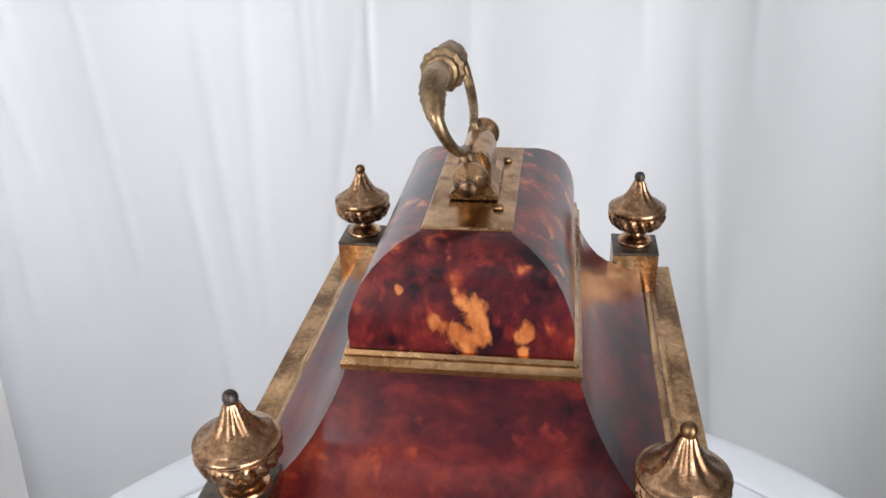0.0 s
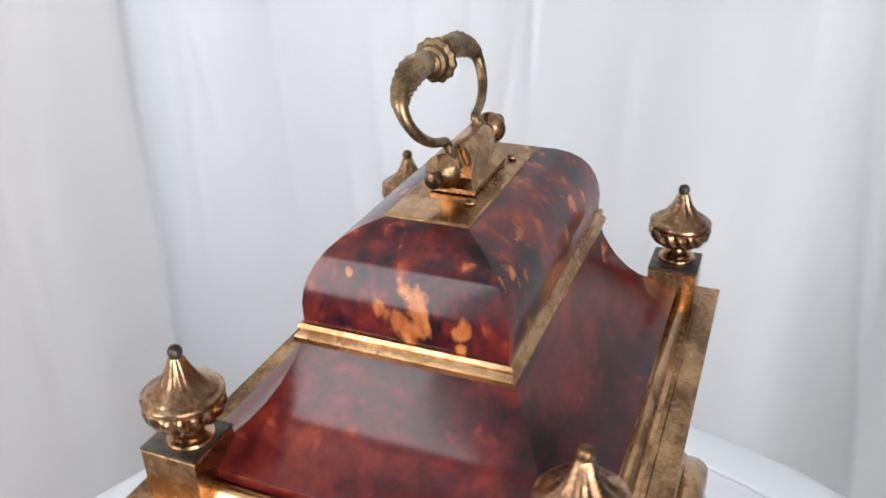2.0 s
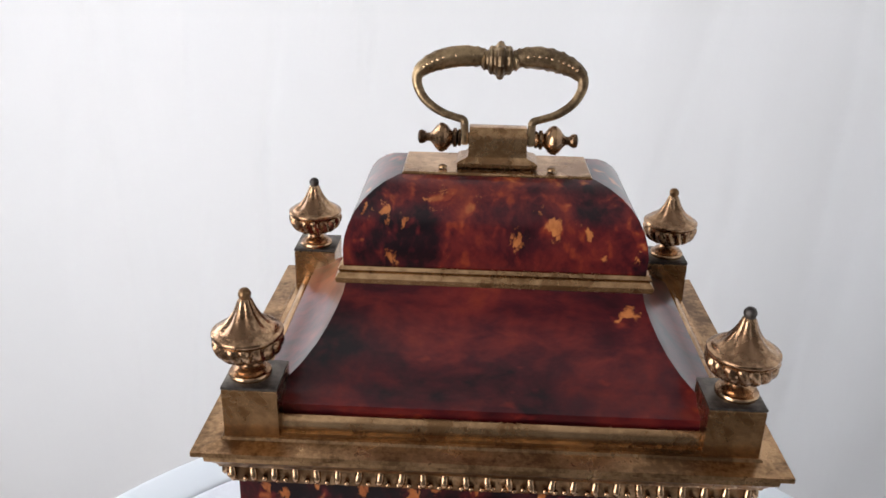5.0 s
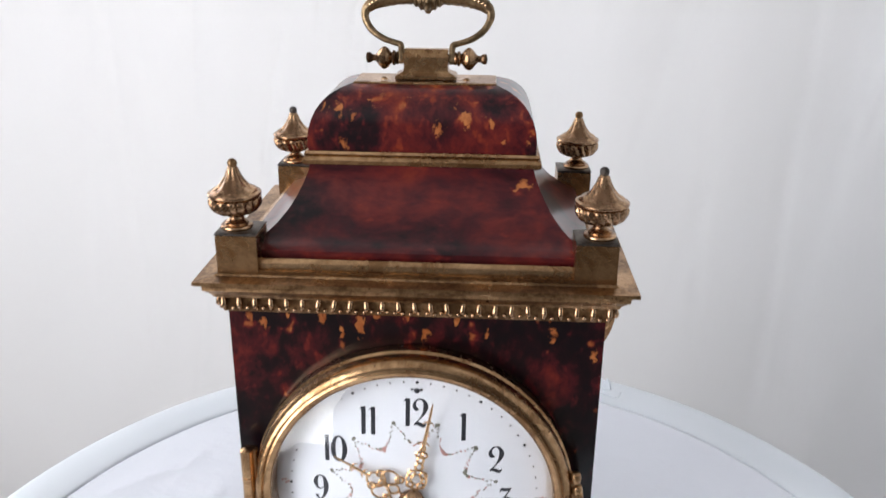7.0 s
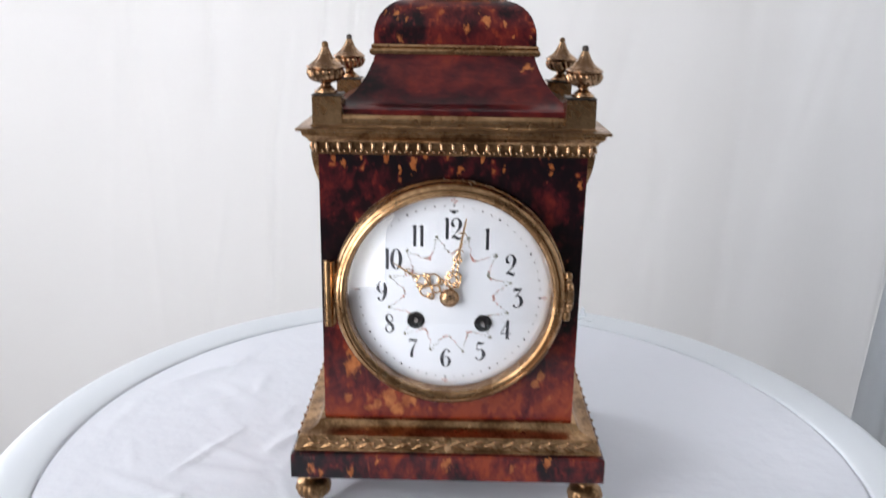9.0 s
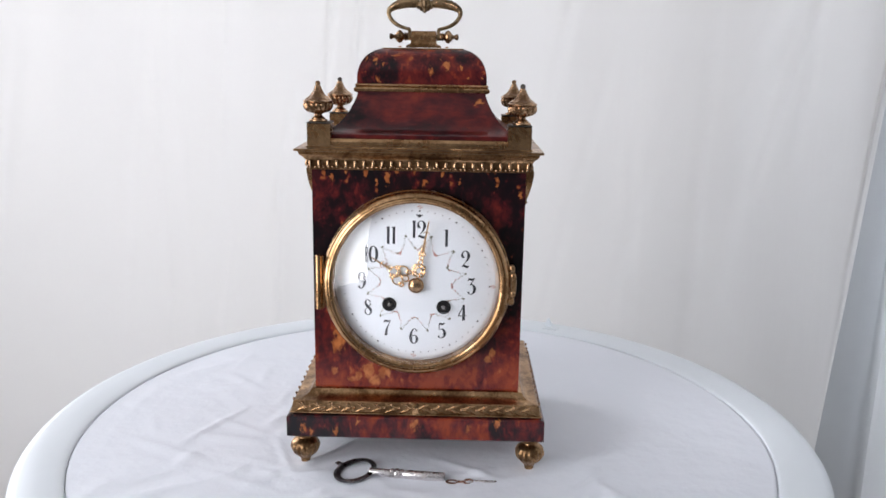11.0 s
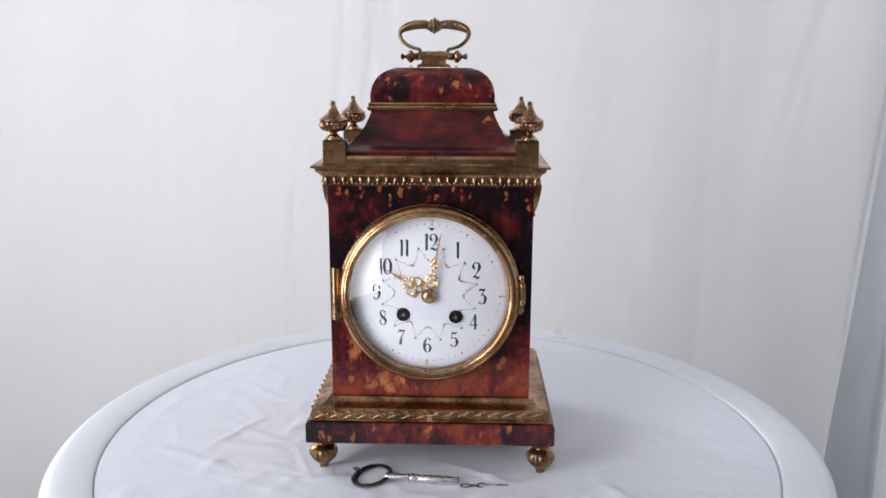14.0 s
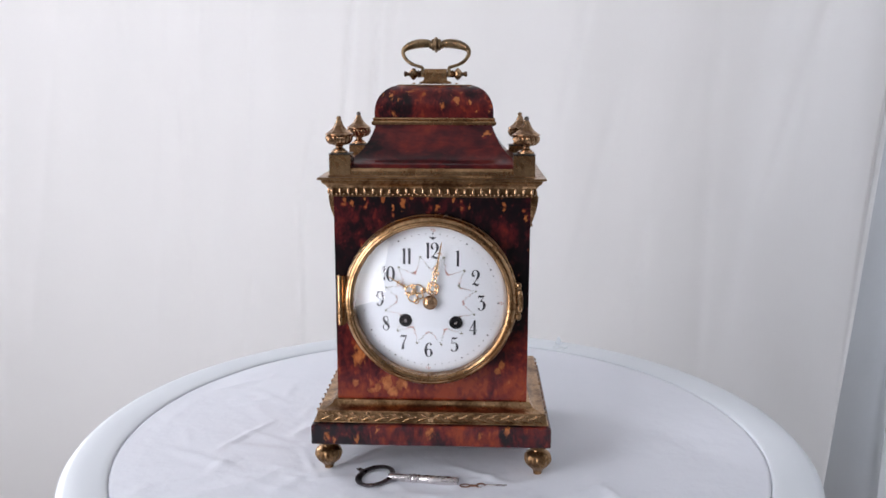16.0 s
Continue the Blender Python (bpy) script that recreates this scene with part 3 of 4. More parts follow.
# feet
foot_profile = [(0.0, 0.0), (0.0026, 0.0003), (0.0032, 0.0025), (0.0038, 0.0050), (0.0062, 0.0075), (0.0088, 0.0100), (0.0103, 0.0130), (0.0103, 0.0155),
                (0.0092, 0.0180), (0.0065, 0.0200), (0.0046, 0.0210), (0.0046, 0.0222), (0.0066, 0.0230), (0.0070, 0.0252)]


def fine(profile, steps):
    return [tuple(p) for p in smooth_path(profile, steps)]


def foot_shape(a, r, z):
    return r * (1.01 - (0.10 * abs(math.cos(7 * a)) ** 4 if 0.006 < z < 0.018 else 0))


for sx in (-1, 1):
    for sy in (-1, 1):
        part("foot", lathe(fine(foot_profile, 2), 56, foot_shape), BRASS_DARK, clock, "turned brass toupie foot", place=pose(0.0812 if sx > 0 else -0.0792, sy * (0.0655 if sx > 0 else 0.0630), 0))

# plinth and base moulding
part("plinth", join(loft([(0.0885, 0.0727, 0.0251), (0.0900, 0.0742, 0.0262), (0.0900, 0.0742, 0.0402), (0.0888, 0.0730, 0.0414)])), SHELL_PLINTH, clock,
     "red and black tortoiseshell plinth")
base_moulding = part("base_moulding", loft([(0.0835, 0.0677, 0.0410), (0.0835, 0.0677, 0.0424), (0.0872, 0.0714, 0.0425), (0.0880, 0.0722, 0.0428), (0.0880, 0.0722, 0.0436), (0.0868, 0.0710, 0.0440), (0.0858, 0.0700, 0.0502),
                                            (0.0850, 0.0692, 0.0510), (0.0822, 0.0664, 0.0512), (0.0800, 0.0642, 0.0514), (0.0775, 0.0617, 0.0524),
                                            (0.0758, 0.0600, 0.0538), (0.0752, 0.0594, 0.0553), (0.0745, 0.0587, 0.0560), (0.0723, 0.0563, 0.0562)]), BRASS_DARK, clock,
                     "aged brass base moulding with a laurel band")

# case
part("case", loft([(0.0722, 0.0561, 0.0545), (0.0722, 0.0561, 0.2132)]), SHELL_CASE, clock, "mottled red, black and amber tortoiseshell case")

# cornice
cornice = part("cornice", loft([(0.0723, 0.0562, 0.2120), (0.0735, 0.0574, 0.2122), (0.0738, 0.0577, 0.2133), (0.0738, 0.0577, 0.2188), (0.0762, 0.0600, 0.2190),
                                (0.0766, 0.0604, 0.2200), (0.0775, 0.0613, 0.2212), (0.0795, 0.0628, 0.2226), (0.0800, 0.0622, 0.2236), (0.0802, 0.0624, 0.2246),
                                (0.0828, 0.0642, 0.2250), (0.0828, 0.0642, 0.2264), (0.0760, 0.0580, 0.2268), (0.0756, 0.0576, 0.2275), (0.0738, 0.0560, 0.2276)]),
               BRASS_DARK, clock, "aged brass cornice with a leaf and bead frieze")
part("roof_fillet", loft([(0.0740, 0.0564, 0.2274), (0.0740, 0.0564, 0.2288), (0.0724, 0.0550, 0.2289), (0.0722, 0.0550, 0.2298), (0.0715, 0.0546, 0.2312),
                          (0.0703, 0.0537, 0.2324), (0.0692, 0.0528, 0.2327), (0.0684, 0.0519, 0.2325), (0.0683, 0.0518, 0.2310)]), BRASS, clock, "convex brass fillet round the roof")

# lower roof: hollow curve
roof_curve = [(0.0238, 0.2310), (0.0240, 0.2352), (0.0232, 0.2357), (0.0196, 0.2369), (0.0158, 0.2390), (0.0117, 0.2424), (0.0082, 0.2464), (0.0052, 0.2510),
              (0.0028, 0.2557), (0.0010, 0.2600), (0.0002, 0.2632)]
part("lower_roof", loft([(0.0437 + o * 0.985, 0.0276 + o * 0.985, z) for o, z in roof_curve], (False, True)), SHELL_ROOF, clock, "hollow-curved red tortoiseshell roof", angle=60)
part("roof_moulding", loft([(0.0438, 0.0266, 0.2620), (0.0454, 0.0270, 0.2623), (0.0468, 0.0284, 0.2632), (0.0470, 0.0286, 0.2648), (0.0462, 0.0278, 0.2658),
                            (0.0457, 0.0273, 0.2662), (0.0462, 0.0278, 0.2672), (0.0456, 0.0272, 0.2682), (0.0440, 0.0258, 0.2684)]), BRASS, clock,
     "stepped brass moulding between the roofs")
dome_curve = [(0.0, 0.2678), (-0.0001, 0.2735), (0.0004, 0.2770), (0.0014, 0.2803), (0.0030, 0.2837), (0.0052, 0.2866), (0.0080, 0.2890), (0.0112, 0.2908), (0.0150, 0.2920), (0.0165, 0.2922)]
part("upper_roof", loft([(0.0447 - o, 0.0264 - o, z) for o, z in dome_curve]), SHELL_DOME, clock, "domed tortoiseshell top with amber flecks", angle=60)

# corner pedestals and finials
finial_profile = [(0.0058, 0.0), (0.0061, 0.0008), (0.0058, 0.0016), (0.0045, 0.0020), (0.0046, 0.0027), (0.0036, 0.0032), (0.0027, 0.0042), (0.0028, 0.0052), (0.0044, 0.0058),
                  (0.0070, 0.0065), (0.0088, 0.0079), (0.0097, 0.0096), (0.0100, 0.0113), (0.0097, 0.0124), (0.0091, 0.0128), (0.0098, 0.0131), (0.0100, 0.0136), (0.0098, 0.0142),
                  (0.0088, 0.0146), (0.0082, 0.0153), (0.0070, 0.0160), (0.0056, 0.0170), (0.0042, 0.0187), (0.0031, 0.0206), (0.0023, 0.0225), (0.0016, 0.0240), (0.0, 0.0242)]
tip_profile = [(0.0015, 0.0239), (0.0016, 0.0244), (0.0018, 0.0248), (0.0018, 0.0256), (0.0014, 0.0264), (0.0009, 0.0268), (0.0, 0.0270)]


def finial_shape(a, r, z):
    if 0.0058 < z < 0.0122:
        return r * (1.01 - 0.12 * abs(math.cos(8 * a + 330 * z)) ** 4)
    if 0.0155 < z < 0.0240:
        return r * (1.03 - 0.13 * abs(math.cos(3 * a + 60 * z)) ** 4)
    return r


for sx in (-1, 1):
    for sy in (-1, 1):
        ped = part("pedestal", loft([(0.0078, 0.0078, 0.0), (0.0078, 0.0078, 0.0154), (0.0074, 0.0074, 0.0158)]), BRASS, clock, "square brass corner pedestal",
                   place=pose(sx * 0.0670, sy * 0.0493, 0.2268))
        part("pedestal_cap", loft([(0.0077, 0.0077, 0.0158), (0.0079, 0.0079, 0.0160), (0.0079, 0.0079, 0.0166), (0.0076, 0.0076, 0.0168)]), GREY_TOP, ped, "blackened top plate")
        finial = part("finial", lathe([(r, z) for r, z in fine(finial_profile, 2)], 84, finial_shape), GILT, clock, "gilt urn finial with a twisted flame", place=pose(sx * 0.0683 + (0.0010 if sx < 0 < sy else 0), sy * 0.0493 - (0.0016 if sx < 0 < sy else 0), 0.2434))
        part("tip", lathe(tip_profile, 20), GREY_TOP if sx * sy < 0 else BRASS_DARK, finial, "dulled knob tip")

# top plate, handle support, spindle
part("top_plate", loft([(0.0286, 0.0110, 0.2912), (0.0286, 0.0110, 0.2924), (0.0281, 0.0105, 0.2928)]), BRASS, clock, "flat brass top plate")
for sx in (-1, 1):
    part("pin", lathe([(0.0014, 0), (0.0013, 0.0005), (0.0007, 0.0009), (0, 0.001)], 14), BRASS_DARK, clock, place=pose(sx * 0.0165, -0.0068, 0.2932))
part("handle_support", loft([(0.0123, 0.0062, 0.2932), (0.0123, 0.0062, 0.2944), (0.0115, 0.0054, 0.2950), (0.0098, 0.0046, 0.2956), (0.0090, 0.0043, 0.2962), (0.0088, 0.0043, 0.3010),
                             (0.0088, 0.0036, 0.3034), (0.0088, 0.0022, 0.3046), (0.0086, 0.0020, 0.3047)]), BRASS, clock, "brass block with chamfered top")
knob_profile = [(0.0018, 0.0084), (0.0018, 0.0112), (0.0025, 0.0113), (0.0027, 0.0120), (0.0022, 0.0125), (0.0030, 0.0128), (0.0030, 0.0136), (0.0020, 0.0141), (0.0026, 0.0147),
                (0.0038, 0.0156), (0.0045, 0.0168), (0.0045, 0.0178), (0.0036, 0.0190), (0.0022, 0.0200), (0.0014, 0.0208), (0.0013, 0.0219), (0.0019, 0.0226), (0.0022, 0.0234),
                (0.0020, 0.0243), (0.0010, 0.0247), (0.0, 0.0248)]
for sx in (-1, 1):
    part("spindle_knob", lathe(knob_profile, 28, axis="x"), BROWNED, clock, "turned brass spindle knob", place=pose(0, 0, 0.3008, 0, 0, 0 if sx > 0 else 180))
LEAN = -21.0
handle_line = [(0.0104, 0.0, 0.0012), (0.0104, 0.0042, 0.0013), (0.0110, 0.0056, 0.0013), (0.0135, 0.0064, 0.0012), (0.0180, 0.0080, 0.0013), (0.0225, 0.0112, 0.0014), (0.0250, 0.0150, 0.0015),
               (0.0256, 0.0182, 0.0017), (0.0246, 0.0205, 0.0020), (0.0215, 0.0228, 0.0024), (0.0165, 0.0246, 0.0027), (0.0110, 0.0254, 0.0028), (0.0062, 0.0252, 0.0024), (0.0040, 0.0250, 0.0018)]
HIGH = 0.99
bail_place = pose(0, 0, 0.3008, LEAN)
half = smooth_path(handle_line, 6)


def bail_bar(sgn):
    rows = [(sgn * p[0], 0.0, p[1] * HIGH, p[2]) for p in half]
    return tube(rows, 12)


bail = part("bail_handle", bail_bar(1), OLIVE, clock, "swinging brass bail handle with leaf grips", place=bail_place)
part("bail_arm", bail_bar(-1), OLIVE, bail)
for sgn in (-1, 1):
    rows = [(sgn * p[0], 0.0, p[1] * HIGH, p[2] * (1.0 + 0.12 * min(1.0, max(0.0, (p[1] - 0.0196) / 0.0045))) + 0.0001) for p in half if 0.0196 < p[1] and p[0] > 0.0040]
    part("leaf_grip", tube(rows, 18, rough=lambda i, k: 0.13 * math.sin(k * 2.1 + i * 0.9) * math.cos(i * 0.8) + 0.07 * ((k + i) % 3 == 0)), OLIVE, bail, "embossed acanthus leaf grip", angle=60)
    studs = [p for p in half if 0.0215 < p[1] and p[0] > 0.0075][::2]
    for p in studs:
        stud = lathe([(0.0, -0.0007), (0.0006, -0.0004), (0.0008, 0.0), (0.0006, 0.0004), (0.0, 0.0007)], 8)
        part("stud", stud, GILT, bail, place=pose(sgn * p[0], -p[2] * 0.95, p[1] * HIGH - 0.0003))
    part("lug", box(0.0022, 0.0044, 0.0062, (sgn * 0.0102, 0, 0.0010), 0.0006), OLIVE, bail)


def knop_shape(a, r, z):
    return r * (1 + (0.045 * math.cos(12 * a) if abs(z) < 0.0024 else 0))


knop_half = [(0.0058, 0.0), (0.0055, 0.0008), (0.0044, 0.0015), (0.0042, 0.0021), (0.0045, 0.0027), (0.0041, 0.0034), (0.0032, 0.0038), (0.0030, 0.0044), (0.0033, 0.0049), (0.0026, 0.0056), (0.0018, 0.0062)]
part("knop", moved(lathe([(r, -x) for r, x in knop_half[:0:-1]] + knop_half, 48, knop_shape, "x"),
                   pose(0, 0, 0.0241)), OLIVE, bail, "ribbed central knop")

# side mounts
for sx in (-1, 1):
    for y in (-0.030, 0.030):
        mount = loft([(0.0010, 0.0030, 0.186), (0.0032, 0.0036, 0.1880), (0.0024, 0.0030, 0.1900), (0.0038, 0.0056, 0.1945), (0.0052, 0.0078, 0.2000), (0.0062, 0.0090, 0.2060), (0.0066, 0.0092, 0.2100), (0.0060, 0.0088, 0.2118)])
        part("side_mount", mount, BRASS, clock, "small brass scroll bracket", place=pose(sx * 0.0724, y, 0))

# bezel, dial, glass
DZ, FRONT = 0.1357, -0.0561
dial_place = pose(-0.0006, FRONT, DZ)
face_place = pose(-0.0006, FRONT, DZ, 0, 2, 0)


def dial_height(r):
    return 0.0092 - 0.0060 * (r / 0.0578) ** 2


def on_dial(bm):
    """Bends flat painted work on to the domed enamel."""
    for v in bm.verts:
        v.co.y -= dial_height(math.hypot(v.co.x, v.co.z)) + 0.00006
    return bm


bezel = part("bezel", lathe([(0.0600, 0.0), (0.0640, 0.0), (0.0646, 0.0012), (0.0646, 0.0062), (0.0638, 0.0072), (0.0640, 0.0082), (0.0638, 0.0106), (0.0628, 0.0128), (0.0614, 0.0140), (0.0604, 0.0142),
                             (0.0600, 0.0136), (0.0590, 0.0141), (0.0578, 0.0139), (0.0569, 0.0132), (0.0564, 0.0126), (0.0561, 0.0110), (0.0563, 0.0022)], 128, axis="y"), BRASS, clock, "round moulded brass bezel", place=dial_place)
part("hinge", join(box(0.0050, 0.0040, 0.037, (-0.0655, -0.0065, 0.0), 0.0006), tube([(-0.0666, -0.0086, -0.0195, 0.0010), (-0.0666, -0.0086, -0.0186, 0.0026), (-0.0666, -0.0086, -0.0064, 0.0026), (-0.0666, -0.0086, -0.0062, 0.0023), (-0.0666, -0.0086, -0.0060, 0.0026), (-0.0666, -0.0086, 0.0060, 0.0026), (-0.0666, -0.0086, 0.0062, 0.0023), (-0.0666, -0.0086, 0.0064, 0.0026), (-0.0666, -0.0086, 0.0186, 0.0026), (-0.0666, -0.0086, 0.0195, 0.0010)], 16)), BRASS, bezel, "brass bezel hinge")
part("catch", join(box(0.0040, 0.0040, 0.024, (0.0648, -0.0080, 0.001), 0.0008), box(0.0035, 0.0050, 0.010, (0.0664, -0.0095, 0.001), 0.0012),
                   *[moved(lathe([(0, -0.0030), (0.0018, -0.0020), (0.0024, 0), (0.0018, 0.0020), (0, 0.0030)], 12), pose(0.0665 - abs(k) * 0.0009, -0.0095, 0.001 + 0.0058 * k)) for k in (-2, -1, 1, 2)]),
     BRASS_DARK, bezel, "scrolled brass bezel catch")
dial = part("dial", lathe([(0.0, 0.0020), (0.0578, 0.0020), *[(0.0578 * k / 12, dial_height(0.0578 * k / 12)) for k in range(12, -1, -1)]], 96, axis="y"), ENAMEL, clock, "white enamel dial with black arabic numerals", angle=80, place=face_place)
glass_line = [(0.0582, 0.0122), *[(0.0562 * k / 14, 0.0134 + 0.0110 * (1 - (k / 14) ** 2)) for k in range(14, -1, -1)]]
glass_bm = lathe(glass_line, 96, axis="y")
inner = lathe([(r, z - 0.0012) for r, z in glass_line], 96, axis="y")
for b_ in (glass_bm, inner):
    for f_ in [f for f in b_.faces if len(f.verts) > 4]:
        b_.faces.remove(f_)
glass_bm = join(glass_bm, inner)
rim_loops = [e for e in glass_bm.edges if e.is_boundary]
bmesh.ops.bridge_loops(glass_bm, edges=rim_loops)
glass = part("glass", glass_bm, GLASS, clock, "convex clear glass", angle=60, place=dial_place)
glass.visible_shadow = False


# painted numerals: strokes of (x, y, width) in units of the numeral's height, baseline at 0
WAVY = [(-0.20, 0.83, 0.04), (-0.13, 0.95, 0.11), (-0.02, 0.92, 0.14), (0.10, 0.94, 0.10), (0.20, 0.99, 0.04)]
BOWL = [(-0.10, 0.57, 0.05), (0.03, 0.61, 0.06), (0.14, 0.53, 0.12), (0.20, 0.33, 0.18), (0.14, 0.12, 0.12), (0.0, 0.025, 0.05), (-0.13, 0.07, 0.07), (-0.16, 0.17, 0.14)]
SIX = [(0.15, 0.82, 0.14), (0.12, 0.93, 0.08), (0.03, 0.98, 0.05), (-0.09, 0.88, 0.09), (-0.18, 0.62, 0.16), (-0.19, 0.35, 0.18), (-0.13, 0.10, 0.11), (0.0, 0.025, 0.05),
       (0.12, 0.10, 0.10), (0.18, 0.30, 0.16), (0.12, 0.50, 0.10), (0.0, 0.57, 0.05), (-0.12, 0.47, 0.04)]
TWO = [(-0.05, 0.62, 0.06), (-0.14, 0.63, 0.14), (-0.20, 0.76, 0.12), (-0.13, 0.93, 0.06), (0.0, 0.98, 0.05), (0.13, 0.90, 0.11), (0.19, 0.71, 0.17), (0.13, 0.50, 0.12), (0.0, 0.30, 0.05), (-0.14, 0.13, 0.04), (-0.20, 0.05, 0.05)]
TAIL = [(-0.20, 0.05, 0.05), (-0.11, 0.12, 0.11), (0.02, 0.07, 0.14), (0.12, 0.02, 0.11), (0.21, 0.12, 0.04)]
EIGHT = [(0.14, 0.82, 0.09), (0.08, 0.95, 0.06), (-0.04, 0.98, 0.05), (-0.14, 0.86, 0.10), (-0.12, 0.70, 0.14), (0.0, 0.55, 0.17), (0.14, 0.40, 0.16), (0.17, 0.20, 0.11), (0.0, 0.025, 0.05),
         (-0.17, 0.18, 0.09), (-0.15, 0.36, 0.05), (0.0, 0.53, 0.04), (0.12, 0.66, 0.05), (0.15, 0.78, 0.07)]
OVAL = [(0.205 * math.sin(k * math.pi / 10), 0.5 + 0.475 * math.cos(k * math.pi / 10), 0.05 + 0.12 * abs(math.sin(k * math.pi / 10)) ** 1.5) for k in range(21)]
DIGITS = {"0": [OVAL], "1": [[(0.02, 0.0, 0.15), (0.02, 0.5, 0.15), (0.02, 1.0, 0.15)], [(0.0, 0.985, 0.05), (-0.07, 0.93, 0.05), (-0.12, 0.90, 0.03)]], "2": [TWO, TAIL],
          "3": [WAVY, [(0.19, 0.98, 0.04), (0.06, 0.78, 0.05), (-0.06, 0.58, 0.06)], BOWL], "4": [[(0.08, 0.0, 0.15), (0.08, 0.5, 0.15), (0.08, 0.99, 0.12)], [(0.09, 0.98, 0.06), (-0.08, 0.63, 0.05), (-0.24, 0.29, 0.05)],
          [(-0.25, 0.29, 0.06), (0.0, 0.29, 0.06), (0.25, 0.29, 0.06)], [(-0.02, 0.02, 0.05), (0.18, 0.02, 0.05)]], "5": [[(-0.13, 0.90, 0.05), (-0.14, 0.73, 0.05), (-0.14, 0.55, 0.05)], [(x * 0.9 + 0.03, y, w) for x, y, w in WAVY], BOWL],
          "6": [SIX], "7": [WAVY, [(0.20, 0.98, 0.04), (0.10, 0.74, 0.06), (0.0, 0.5, 0.09), (-0.06, 0.25, 0.15), (-0.07, 0.0, 0.17)]], "8": [EIGHT], "9": [[(-x, 1 - y, w) for x, y, w in SIX]]}
SPREAD = {"10": (-0.23, 0.21), "11": (-0.165, 0.165), "12": (-0.29, 0.15)}


def brush(bm, stroke, high, dx, lift):
    """One flat painted stroke that swells and thins along its line."""
    pts = smooth_path(stroke, 5)
    rows = []
    for i, p in enumerate(pts):
        d = pts[min(i + 1, len(pts) - 1)][:2] - pts[max(i - 1, 0)][:2]
        d = d / max(1e-6, float(np.hypot(d[0], d[1])))
        w = float(p[2]) / 2
        rows.append([bm.verts.new(((p[0] + dx + k * d[1] * w) * high, -lift, (p[1] - 0.5 - k * d[0] * w) * high)) for k in (1, -1)])
    for a, b in zip(rows, rows[1:]):
        bm.faces.new((a[0], b[0], b[1], a[1]))


def painted_number(text, high):
    bm = bmesh.new()
    for char, dx in zip(text, SPREAD.get(text, (0.0,))):
        for i, stroke in enumerate(DIGITS[char]):
            brush(bm, stroke, high, dx, 0.00002 * i)
    return bm


for h in range(1, 13):
    a = radians(30 * h)
    part("numeral", on_dial(moved(painted_number(str(h), 0.0116), pose(0.0375 * math.sin(a), 0, 0.0378 * math.cos(a), 0, -2, 0))), INK, dial, "black painted numeral")


def dot_mesh(r):
    return lathe([(r, 0.0), (r * 0.8, 0.00012), (0, 0.00016)], 8, axis="y")


dot_small = mesh_object("minute_dot", dot_mesh(0.00042), INK)
dot_big = mesh_object("minute_dot", dot_mesh(0.00070), INK)
for k in range(60):
    a = radians(6 * k)
    src_ = dot_big if k % 5 == 0 else dot_small
    shared("minute_dot", src_.data, dial, pose(0.0500 * math.sin(a), -dial_height(0.05) - 0.00002, 0.0500 * math.cos(a)))
for o in (dot_small, dot_big):
    bpy.data.objects.remove(o)
part("twelve_mark", join(moved(dot_mesh(0.0013), pose(0, 0, 0)), moved(dot_mesh(0.0007), pose(0, 0, -0.0016)), moved(dot_mesh(0.0006), pose(-0.0018, 0, 0.0006)), moved(dot_mesh(0.0006), pose(0.0018, 0, 0.0006))),
     INK, dial, place=pose(0.0, -dial_height(0.0466) - 0.00002, 0.0466))
for k in (0, 90, 180, 270):
    a = radians(k)
    part("posy", on_dial(join(*[moved(dot_mesh(0.00055), pose(0.0525 * math.sin(a) + dx, 0, 0.0525 * math.cos(a) + dz)) for dx, dz in ((-0.0013, 0.0002), (0, 0.0007), (0.0013, 0.0), (0.0002, -0.0008))])), PINK, dial, "tiny painted rose spray")


def garland(lobe):
    rnd = random.Random(lobe)
    rose, leaf = bmesh.new(), bmesh.new()
    for i in range(25):
        u = -1 + 2 * i / 24
        a = radians(30 * lobe + 15 * u)
        r = 0.0240 + 0.0100 * abs(u) ** 1.9
        size = 0.00032 + (0.00046 if abs(u) < 0.3 else 0.00018) * rnd.random() + (0.00036 if abs(u) > 0.97 else 0)
        d = moved(dot_mesh(size), pose(r * math.sin(a) + rnd.uniform(-1, 1) * 0.0005, 0, r * math.cos(a) + rnd.uniform(-1, 1) * 0.0005))
        if rnd.random() < 0.6 and abs(u) < 0.8:
            rose = join(rose, d)
        else:
            leaf = join(leaf, d)
    return rose, leaf


for lobe in range(12):
    rose, leaf = garland(lobe)
    g = part("garland", on_dial(leaf), LEAF_GREY, dial, "painted flower garland")
    part("blossom", on_dial(rose), PINK, g)

for sx in (-1, 1):
    hole = part("winding_hole", lathe([(0.0, 0.0), (0.0049, 0.0), (0.0049, 0.0004), (0.0046, 0.0007), (0.0041, 0.0006), (0.0038, 0.0002), (0.0, 0.0001)], 32, axis="y"), BLACK, dial,
                "black-rimmed winding hole", place=pose(0.0008 + sx * 0.0186, -dial_height(0.021), -0.0152))
    part("winding_square", box(0.0021, 0.0016, 0.0021, (0, -0.0006, 0), 0.0002), STEEL, hole, "steel winding square", place=pose(0, 0, 0, 0, 20, 0))


